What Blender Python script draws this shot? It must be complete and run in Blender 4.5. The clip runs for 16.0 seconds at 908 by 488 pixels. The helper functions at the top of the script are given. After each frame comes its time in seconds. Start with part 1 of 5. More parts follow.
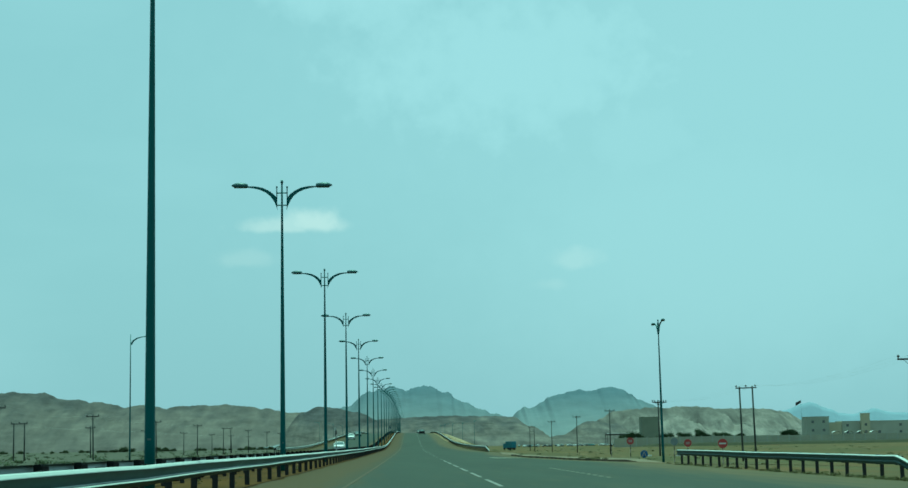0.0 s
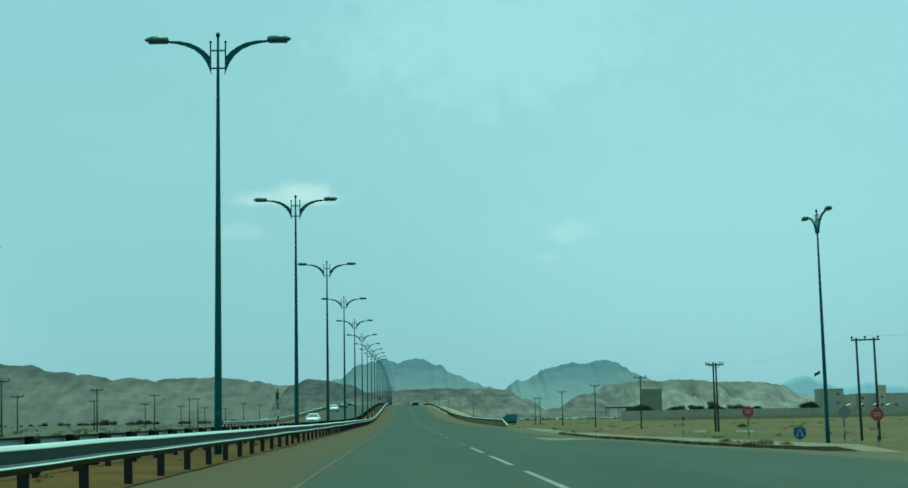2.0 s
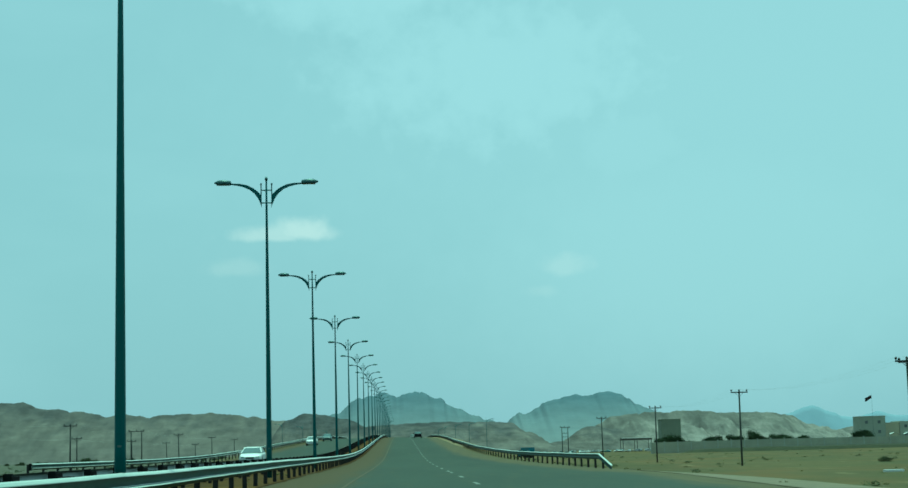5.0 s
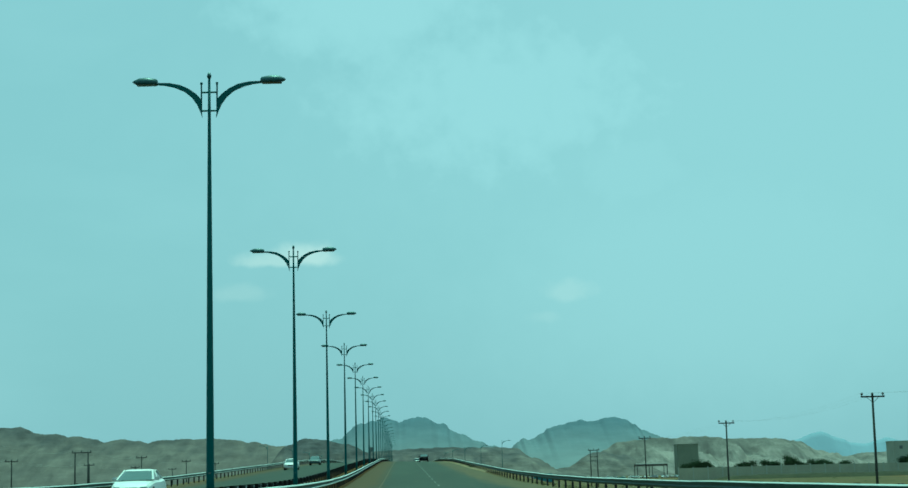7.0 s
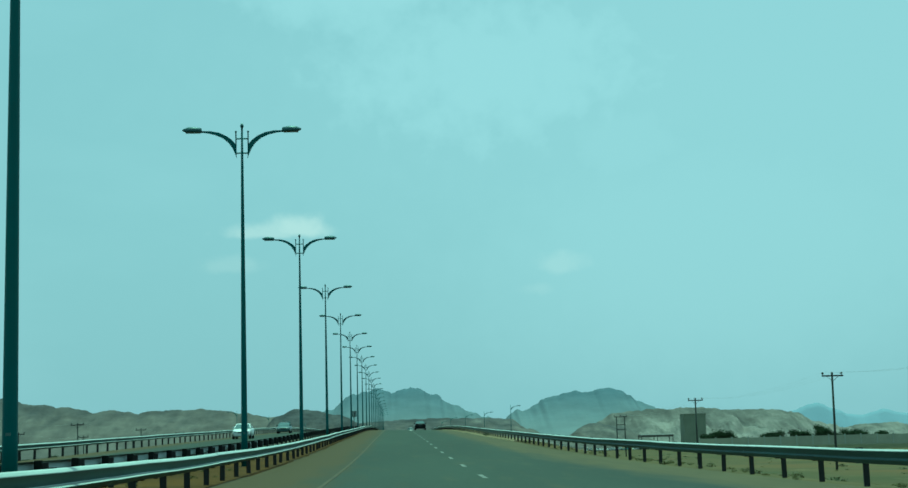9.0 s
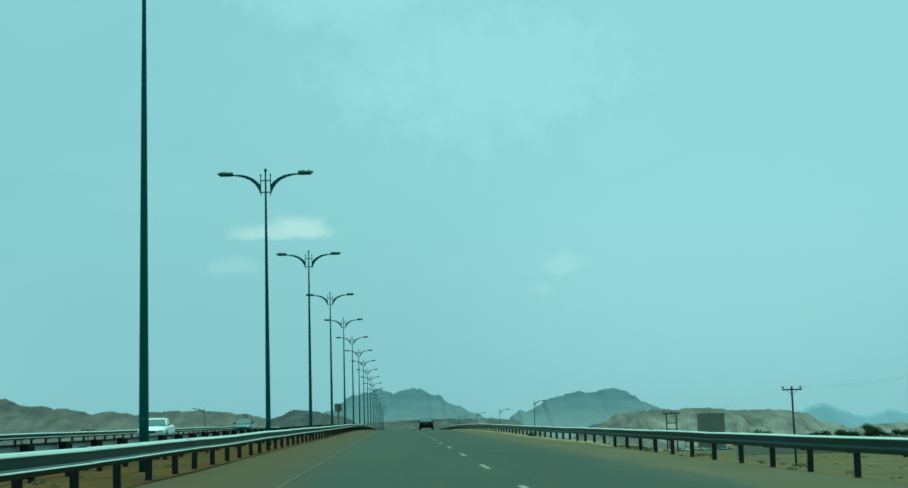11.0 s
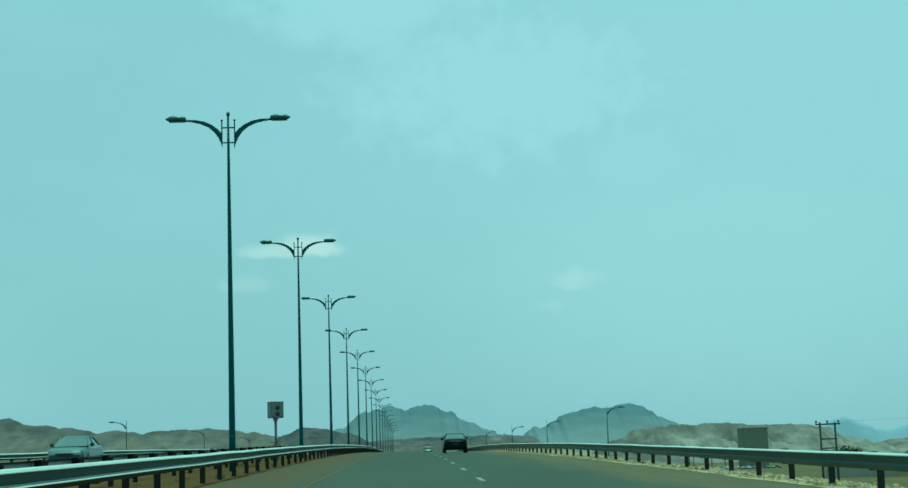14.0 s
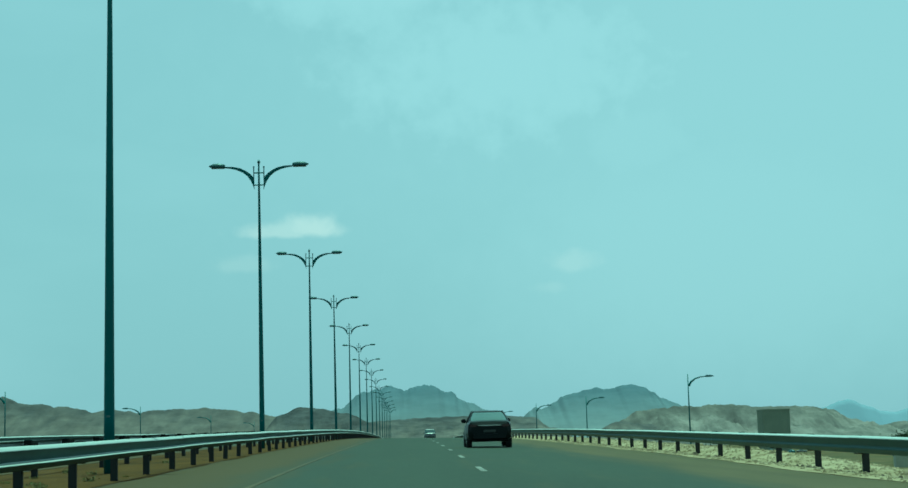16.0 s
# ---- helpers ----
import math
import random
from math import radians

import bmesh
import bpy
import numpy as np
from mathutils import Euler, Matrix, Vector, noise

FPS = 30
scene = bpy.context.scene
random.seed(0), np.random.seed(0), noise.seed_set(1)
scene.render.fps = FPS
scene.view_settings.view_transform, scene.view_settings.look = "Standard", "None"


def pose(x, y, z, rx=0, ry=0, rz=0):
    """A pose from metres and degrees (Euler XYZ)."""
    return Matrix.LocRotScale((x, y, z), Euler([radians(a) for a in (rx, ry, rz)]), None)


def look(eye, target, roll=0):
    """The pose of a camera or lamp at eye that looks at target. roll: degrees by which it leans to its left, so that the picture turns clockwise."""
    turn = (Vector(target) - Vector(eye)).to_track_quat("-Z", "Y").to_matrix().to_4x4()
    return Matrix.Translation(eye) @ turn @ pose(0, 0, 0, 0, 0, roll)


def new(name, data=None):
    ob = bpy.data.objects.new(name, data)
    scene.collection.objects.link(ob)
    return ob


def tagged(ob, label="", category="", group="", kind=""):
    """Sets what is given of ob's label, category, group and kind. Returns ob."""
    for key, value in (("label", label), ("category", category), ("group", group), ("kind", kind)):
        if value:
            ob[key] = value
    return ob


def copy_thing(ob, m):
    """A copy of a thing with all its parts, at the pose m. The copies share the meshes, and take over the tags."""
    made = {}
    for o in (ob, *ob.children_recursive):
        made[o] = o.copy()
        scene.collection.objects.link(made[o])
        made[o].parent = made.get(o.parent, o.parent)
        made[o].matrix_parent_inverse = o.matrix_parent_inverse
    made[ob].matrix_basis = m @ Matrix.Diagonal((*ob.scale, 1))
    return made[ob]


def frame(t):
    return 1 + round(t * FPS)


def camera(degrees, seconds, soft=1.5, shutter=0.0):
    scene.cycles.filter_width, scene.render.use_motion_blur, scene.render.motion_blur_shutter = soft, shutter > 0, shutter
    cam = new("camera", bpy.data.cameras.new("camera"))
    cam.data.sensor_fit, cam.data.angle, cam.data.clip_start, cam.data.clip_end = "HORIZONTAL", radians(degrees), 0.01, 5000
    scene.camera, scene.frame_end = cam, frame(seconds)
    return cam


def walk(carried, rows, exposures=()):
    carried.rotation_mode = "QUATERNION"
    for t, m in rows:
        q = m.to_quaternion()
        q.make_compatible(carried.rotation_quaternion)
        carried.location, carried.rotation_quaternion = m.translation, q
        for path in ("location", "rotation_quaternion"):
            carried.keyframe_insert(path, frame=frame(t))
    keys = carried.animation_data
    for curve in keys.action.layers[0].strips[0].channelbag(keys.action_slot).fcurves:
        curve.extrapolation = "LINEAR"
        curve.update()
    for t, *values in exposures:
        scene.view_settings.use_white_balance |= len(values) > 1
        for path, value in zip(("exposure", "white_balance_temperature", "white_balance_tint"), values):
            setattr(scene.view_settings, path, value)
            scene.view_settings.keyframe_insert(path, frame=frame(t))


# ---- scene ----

# ---- camera and drive ----
cam = camera(31.93, 16.0, soft=1.5)
ROWS = [
    (0.0, 0.0, -33.362, 1.003, -1.727, 7.216, 1.016),
    (0.5, 0.009, -19.5, 0.998, -1.832, 7.066, 0.955),
    (1.0, -0.07, -5.76, 0.993, -1.821, 6.698, 0.976),
    (1.5, -0.063, 7.826, 0.989, -2.03, 6.247, 0.973),
    (2.0, -0.055, 21.33, 0.986, -2.001, 6.258, 0.951),
    (2.5, -0.036, 35.016, 0.987, -2.067, 7.307, 1.09),
    (3.0, 0.026, 48.766, 0.992, -2.198, 6.924, 1.27),
    (3.5, 0.006, 62.578, 1.0, -2.127, 6.861, 1.437),
    (4.0, 0.035, 76.377, 1.01, -2.185, 7.16, 1.522),
    (6.5, -0.03, 145.19, 1.111, -1.943, 7.933, 1.512),
    (7.0, -0.065, 158.747, 1.144, -2.021, 8.412, 1.429),
    (7.5, -0.061, 172.293, 1.167, -1.819, 8.2, 1.308),
    (8.0, 0.009, 185.99, 1.188, -1.864, 8.184, 1.395),
    (8.5, -0.014, 199.753, 1.216, -2.378, 7.699, 1.356),
    (9.0, 0.052, 213.47, 1.26, -2.259, 7.389, 1.41),
    (11.5, 0.387, 281.596, 1.999, -2.213, 7.473, 1.486),
    (12.0, 0.416, 295.43, 2.263, -2.381, 7.803, 1.566),
    (12.5, 0.400, 309.467, 2.549, -2.266, 8.05, 1.612),
    (13.0, 0.556, 323.787, 2.848, -2.003, 8.249, 1.577),
    (13.5, 0.570, 337.738, 3.136, -2.07, 8.316, 1.653),
    (14.0, 0.637, 351.448, 3.404, -1.833, 8.048, 1.84),
    (14.5, 0.738, 364.976, 3.667, -2.253, 8.043, 1.952),
    (15.0, 0.766, 378.419, 3.938, -2.025, 7.683, 1.799),
    (15.5, 0.786, 392.097, 4.217, -1.905, 7.67, 1.682),
    (16.0, 0.861, 405.724, 4.493, -1.807, 7.359, 1.585),
]
walk(
    cam,
    [(t, pose(x, y, z, 0, 0, yaw) @ pose(0, 0, 0, 90 + pitch) @ pose(0, 0, 0, 0, 0, -roll)) for t, x, y, z, yaw, pitch, roll in ROWS],
    exposures=[(0.0, 0.03, 4880, -69), (4.3, 0.03, 4880, -69), (6.2, -0.04, 4740, -72), (16.0, -0.04, 4740, -72)],
)

# ---- daylight: a hazy sky and one high sun ----
SUN_ELEVATION, SUN_AZIMUTH = 81.0, 12.0
world = bpy.data.worlds.new("hazy_sky")
scene.world = world
world.use_nodes = True
wt = world.node_tree
wt.nodes.clear()


def wnode(kind, **props):
    nd = wt.nodes.new(kind)
    for key, value in props.items():
        setattr(nd, key, value)
    return nd


def wmath(op, a, b=None, clamp=False):
    nd = wnode("ShaderNodeMath", operation=op, use_clamp=clamp)
    for slot, v in ((0, a), (1, b)):
        if v is None:
            continue
        if isinstance(v, (int, float)):
            nd.inputs[slot].default_value = v
        else:
            wt.links.new(v, nd.inputs[slot])
    return nd.outputs[0]


sky = wnode("ShaderNodeTexSky", sky_type="NISHITA", sun_disc=False)
sky.sun_elevation, sky.sun_rotation = radians(SUN_ELEVATION), radians(SUN_AZIMUTH)
sky.air_density, sky.dust_density, sky.ozone_density, sky.altitude = 1.0, 6.0, 2.0, 100.0
coord = wnode("ShaderNodeTexCoord")
sep = wnode("ShaderNodeSeparateXYZ")
wt.links.new(coord.outputs["Generated"], sep.inputs[0])
# dusty air: the blue is washed out evenly, most of all low down
up = wmath("MAXIMUM", sep.outputs[2], 0.0)
veil = wmath("ADD", wmath("MULTIPLY", wmath("POWER", wmath("SUBTRACT", 1.0, up, True), 5.0), 0.12), 0.8)
hazed = wnode("ShaderNodeMix", data_type="RGBA")
wt.links.new(veil, hazed.inputs["Factor"])
wt.links.new(sky.outputs[0], hazed.inputs["A"])
hazed.inputs["B"].default_value = (5.7, 5.68, 7.35, 1)
# thin high cloud all over, drawn out sideways
stretch = wnode("ShaderNodeMapping")
stretch.inputs["Scale"].default_value = (1.6, 1.6, 5.0)
wt.links.new(coord.outputs["Generated"], stretch.inputs[0])
thin = wnode("ShaderNodeTexNoise")
thin.inputs["Scale"].default_value, thin.inputs["Detail"].default_value, thin.inputs["Roughness"].default_value = 1.8, 5.0, 0.5
wt.links.new(stretch.outputs[0], thin.inputs["Vector"])
cirrus = wmath("MULTIPLY", wmath("SUBTRACT", thin.outputs[0], 0.5, True), 0.55, True)
fine = wnode("ShaderNodeTexNoise")
fine.inputs["Scale"].default_value, fine.inputs["Detail"].default_value = 60.0, 4.0
wt.links.new(coord.outputs["Generated"], fine.inputs["Vector"])


def cloud(azimuth, elevation, wide, high, strength, ragged=1.3, flat=1.0):
    """A cloud of soft outline, ragged above and, where flat is over 1, cut off below. Degrees."""
    x = wmath("ARCTAN2", sep.outputs[0], sep.outputs[1])
    z = wmath("ARCSINE", sep.outputs[2])
    u = wmath("DIVIDE", wmath("SUBTRACT", x, radians(azimuth)), radians(wide))
    v = wmath("DIVIDE", wmath("SUBTRACT", z, radians(elevation)), radians(high))
    v = wmath("MAXIMUM", v, wmath("MULTIPLY", v, -flat))
    r = wmath("SQRT", wmath("ADD", wmath("MULTIPLY", u, u), wmath("MULTIPLY", v, v)))
    rag = wmath("ADD", r, wmath("MULTIPLY", wmath("SUBTRACT", fine.outputs[0], 0.5), ragged))
    soft = wnode("ShaderNodeMapRange", interpolation_type="SMOOTHSTEP")
    soft.inputs["To Max"].default_value = strength
    wt.links.new(wmath("SUBTRACT", 1.0, rag, True), soft.inputs["Value"])
    soft.inputs["From Max"].default_value = 0.8
    return soft.outputs[0]


def layer(below, specs, colour, cover=None):
    for spec in specs:
        cover = wmath("MAXIMUM", cover, cloud(*spec)) if cover else cloud(*spec)
    mixed = wnode("ShaderNodeMix", data_type="RGBA")
    wt.links.new(cover, mixed.inputs["Factor"])
    wt.links.new(below, mixed.inputs["A"])
    mixed.inputs["B"].default_value = (*colour, 1)
    return mixed.outputs["Result"]


# a bluish white veil high up, then small warm white cumulus
veiled = layer(hazed.outputs["Result"], ((4.2, 13.6, 10.0, 4.8, 0.3, 0.9), (-1.0, 17.0, 7.5, 3.6, 0.3, 0.9), (8.8, 10.8, 5.0, 2.8, 0.22, 0.6), (18.0, 14.0, 34.0, 17.0, 0.19, 0.2), (12.0, 7.0, 16.0, 9.0, 0.22, 0.2), (17.2, 7.0, 2.6, 0.5, 0.1)), (9.3, 8.4, 10.6), cirrus)
clouded = layer(veiled, ((-4.4, 7.85, 2.3, 0.55, 0.34, 1.2, 2.4), (-3.3, 7.95, 1.35, 0.85, 0.45, 1.2, 2.4), (-5.8, 6.7, 1.6, 0.5, 0.12, 1.2, 1.4), (6.1, 6.5, 1.2, 0.65, 0.15, 1.4, 1.6), (5.2, 5.7, 0.9, 0.35, 0.08), (-32.0, 11.0, 4.0, 1.0, 0.3), (48.0, 9.0, 3.5, 0.9, 0.3), (130.0, 10.0, 5.0, 1.2, 0.3)), (11.8, 8.5, 9.6))
background = wnode("ShaderNodeBackground")
# the air is thickest, and a little dimmer, along the skyline
dim = wmath("MULTIPLY", wmath("POWER", wmath("SUBTRACT", 1.0, up, True), 14.0), 0.12)
wt.links.new(wmath("MULTIPLY", wmath("SUBTRACT", 1.0, dim), 0.1), background.inputs["Strength"])
wt.links.new(clouded, background.inputs["Color"])
wt.links.new(background.outputs[0], wnode("ShaderNodeOutputWorld").inputs[0])

sun = new("sun", bpy.data.lights.new("sun", "SUN"))
sun.data.energy, sun.data.angle, sun.data.color = 5.0, radians(1.0), (1.0, 0.95, 0.87)
sx, sy = math.sin(radians(SUN_AZIMUTH)), math.cos(radians(SUN_AZIMUTH))
sun.matrix_world = look((0, 0, 300), (-sx * math.cos(radians(SUN_ELEVATION)), -sy * math.cos(radians(SUN_ELEVATION)), 300 - math.sin(radians(SUN_ELEVATION))))


# ---- materials ----
def material(name, base, dark=None, rough=0.7, metal=0.0, scale=1.0, fine=12.0, bump=0.2, contrast=0.5, stretch=(1, 1, 1), random=0.0, depth=0.02, space="Object", gloss=0.5):
    """A surface of two mixed tones at two scales, with relief. scale and fine: marks to the metre."""
    # every tone is scaled down alike to balance the strong sun
    dark = dark or tuple(c * 0.7 for c in base)
    base, dark = tuple(c * 0.8 for c in base), tuple(c * 0.8 for c in dark)
    m = bpy.data.materials.new(name)
    m.use_nodes = True
    nt = m.node_tree
    bsdf = nt.nodes["Principled BSDF"]
    tc = nt.nodes.new("ShaderNodeTexCoord")
    mp = nt.nodes.new("ShaderNodeMapping")
    mp.inputs["Scale"].default_value = stretch
    nt.links.new(tc.outputs[space], mp.inputs[0])
    big, small = nt.nodes.new("ShaderNodeTexNoise"), nt.nodes.new("ShaderNodeTexNoise")
    for nd, s in ((big, scale), (small, fine)):
        nd.inputs["Scale"].default_value, nd.inputs["Detail"].default_value, nd.inputs["Roughness"].default_value = s, 6.0, 0.6
        nt.links.new(mp.outputs[0], nd.inputs["Vector"])
    mix = nt.nodes.new("ShaderNodeMath")
    mix.operation = "ADD"
    half = nt.nodes.new("ShaderNodeMath")
    half.operation = "MULTIPLY_ADD"
    half.inputs[1].default_value, half.inputs[2].default_value = 0.5, -0.25
    nt.links.new(small.outputs[0], half.inputs[0])
    nt.links.new(big.outputs[0], mix.inputs[0])
    nt.links.new(half.outputs[0], mix.inputs[1])
    value = mix.outputs[0]
    if random:
        info = nt.nodes.new("ShaderNodeObjectInfo")
        vary = nt.nodes.new("ShaderNodeMath")
        vary.operation = "MULTIPLY_ADD"
        vary.inputs[1].default_value = random
        nt.links.new(info.outputs["Random"], vary.inputs[0])
        nt.links.new(value, vary.inputs[2])
        value = vary.outputs[0]
    ramp = nt.nodes.new("ShaderNodeValToRGB")
    ramp.color_ramp.elements[0].position, ramp.color_ramp.elements[1].position = 0.5 - contrast / 2, 0.5 + contrast / 2
    ramp.color_ramp.elements[0].color, ramp.color_ramp.elements[1].color = (*dark, 1), (*base, 1)
    nt.links.new(value, ramp.inputs[0])
    nt.links.new(ramp.outputs[0], bsdf.inputs["Base Color"])
    bsdf.inputs["Roughness"].default_value, bsdf.inputs["Metallic"].default_value = rough, metal
    bsdf.inputs["Specular IOR Level"].default_value = gloss
    if bump:
        bp = nt.nodes.new("ShaderNodeBump")
        bp.inputs["Strength"].default_value, bp.inputs["Distance"].default_value = bump, depth
        nt.links.new(mix.outputs[0], bp.inputs["Height"])
        nt.links.new(bp.outputs[0], bsdf.inputs["Normal"])
    return m


ASPHALT = material("asphalt", (0.05, 0.059, 0.044), (0.034, 0.04, 0.031), rough=0.8, scale=0.25, fine=9.0, bump=0.3, stretch=(1.0, 0.12, 1.0), contrast=0.5, gloss=0.12)
SHOULDER = material("dusty_shoulder", (0.13, 0.095, 0.055), (0.075, 0.06, 0.038), rough=0.9, scale=0.5, fine=8.0, bump=0.3, stretch=(1.0, 0.2, 1.0), gloss=0.05)


def soil(name):
    """Desert floor: tan silt with ochre patches and grey-green scrubby ground, which is all there is west of the highway."""
    m = material(name, (0.118, 0.094, 0.046), (0.066, 0.058, 0.031), rough=0.95, scale=0.05, fine=0.6, bump=0.5, depth=0.12, gloss=0.05)
    nt = m.node_tree
    bsdf = nt.nodes["Principled BSDF"]
    tc = nt.nodes.new("ShaderNodeTexCoord")
    colour = bsdf.inputs["Base Color"].links[0].from_socket

    def noisy(scale, stretch, lo, hi):
        mp, nz, rg = nt.nodes.new("ShaderNodeMapping"), nt.nodes.new("ShaderNodeTexNoise"), nt.nodes.new("ShaderNodeMapRange")
        mp.inputs["Scale"].default_value = stretch
        nz.inputs["Scale"].default_value, nz.inputs["Detail"].default_value, nz.inputs["Roughness"].default_value = scale, 7.0, 0.62
        rg.inputs["From Min"].default_value, rg.inputs["From Max"].default_value = lo, hi
        nt.links.new(tc.outputs["Object"], mp.inputs[0])
        nt.links.new(mp.outputs[0], nz.inputs["Vector"])
        nt.links.new(nz.outputs[0], rg.inputs["Value"])
        return rg.outputs[0]

    def over(mask, tone, below):
        mix = nt.nodes.new("ShaderNodeMix")
        mix.data_type = "RGBA"
        nt.links.new(mask, mix.inputs["Factor"])
        nt.links.new(below, mix.inputs["A"])
        if isinstance(tone, tuple):
            mix.inputs["B"].default_value = (*tone, 1)
        else:
            nt.links.new(tone, mix.inputs["B"])
        return mix.outputs["Result"]

    colour = over(noisy(0.06, (1.0, 0.3, 1.0), 0.5, 0.68), (0.1, 0.06, 0.027), colour)
    colour = over(noisy(0.035, (1.0, 0.45, 1.0), 0.5, 0.68), (0.052, 0.053, 0.026), colour)
    colour = over(noisy(0.3, (1.0, 0.25, 1.0), 0.6, 0.72), (0.14, 0.11, 0.062), colour)
    # west of the highway: grey-green
    grey = over(noisy(0.05, (1.0, 0.2, 1.0), 0.42, 0.62), (0.04, 0.044, 0.03), over(noisy(0.02, (1.0, 0.4, 1.0), 0.4, 0.65), (0.095, 0.086, 0.066), colour))
    xyz, west = nt.nodes.new("ShaderNodeSeparateXYZ"), nt.nodes.new("ShaderNodeMapRange")
    nt.links.new(tc.outputs["Object"], xyz.inputs[0])
    nt.links.new(xyz.outputs[0], west.inputs["Value"])
    west.inputs["From Min"].default_value, west.inputs["From Max"].default_value = -19.0, -27.0
    mix = over(west.outputs[0], over(noisy(0.01, (1, 1, 1), 0.0, 0.62), (0.066, 0.063, 0.05), grey), colour)
    nt.links.new(mix, bsdf.inputs["Base Color"])
    return m


SAND = soil("sandy_ground")
MEDIAN = material("median_sand", (0.1, 0.056, 0.0145), (0.035, 0.023, 0.009), rough=0.95, scale=0.25, fine=5.0, bump=0.5, depth=0.05, gloss=0.05)
GRAVEL = material("pale_rubble", (0.43, 0.355, 0.235), (0.17, 0.13, 0.07), rough=0.95, scale=0.9, fine=6.0, bump=0.8, depth=0.1, gloss=0.05)
PEBBLE = material("sandy_pebble", (0.2, 0.135, 0.06), (0.1, 0.066, 0.028), rough=0.95, scale=3.0, fine=20.0, bump=0.2, gloss=0.05)
YELLOW_LINE = material("worn_yellow_paint", (0.09, 0.073, 0.035), (0.046, 0.036, 0.018), rough=0.7, scale=0.5, fine=14.0, bump=0.1, gloss=0.15)
WHITE_LINE = material("worn_white_paint", (0.29, 0.28, 0.25), (0.1, 0.1, 0.09), rough=0.6, scale=1.2, fine=14.0, bump=0.1, gloss=0.15)
HATCH_PAINT = material("dusty_hatching_paint", (0.36, 0.33, 0.27), (0.16, 0.15, 0.12), rough=0.7, scale=0.8, fine=6.0, bump=0.1, gloss=0.1)
FAINT_LINE = material("nearly_worn_off_paint", (0.11, 0.11, 0.095), (0.06, 0.062, 0.052), rough=0.7, scale=1.2, fine=14.0, bump=0.1, gloss=0.1)
GALVANISED = material("weathered_galvanised_steel", (0.52, 0.55, 0.52), (0.4, 0.43, 0.41), rough=0.45, metal=0.2, scale=0.35, fine=7.0, bump=0.06, random=0.15)
POST = material("dull_steel_post", (0.016, 0.018, 0.016), (0.01, 0.011, 0.01), rough=0.8, metal=0.0, scale=2.0, fine=20.0, bump=0.1, random=0.2)
BLOCK_PAINT = material("tarred_spacer", (0.014, 0.018, 0.017), (0.009, 0.011, 0.01), rough=0.8, scale=3.0, gloss=0.1)
OLD_STEEL = material("dull_dark_zinc", (0.3, 0.33, 0.315), (0.2, 0.225, 0.21), rough=0.5, metal=0.2, scale=0.35, fine=7.0, bump=0.06, random=0.15)
# dark tone that paints shade onto the rail's recessed faces
SHADED_ZINC = material("zinc_darkened_for_shade", (0.044, 0.092, 0.083), (0.016, 0.037, 0.034), rough=0.55, metal=0.1, scale=0.8, fine=9.0, bump=0.08, stretch=(1, 0.3, 1), contrast=0.6, random=0.1, gloss=0.2)
TAG_PLATE = material("pale_tag_plate", (0.14, 0.19, 0.185), (0.08, 0.12, 0.115), rough=0.6, scale=8.0, bump=0)
POLE_PAINT = material("dark_green_pole_paint", (0.009, 0.092, 0.092), (0.007, 0.07, 0.071), rough=0.55, metal=0.0, scale=0.5, fine=3.0, bump=0.0)
HEAD_METAL = material("lamp_head_aluminium", (0.05, 0.105, 0.112), (0.036, 0.08, 0.085), rough=0.45, metal=0.2, scale=3.0, bump=0.05)
LENS = material("lamp_lens", (0.014, 0.036, 0.04), (0.01, 0.026, 0.028), rough=0.25, scale=5.0, bump=0.02)
TIMBER = material("creosoted_timber", (0.07, 0.078, 0.066), (0.04, 0.046, 0.04), rough=0.85, scale=1.0, fine=12.0, stretch=(1, 1, 0.15), bump=0.3)
IRON = material("dark_iron", (0.06, 0.062, 0.06), (0.035, 0.036, 0.035), rough=0.6, metal=0.4, scale=3.0)
CABLE = material("power_cable", (0.3, 0.3, 0.3), rough=0.6, bump=0)
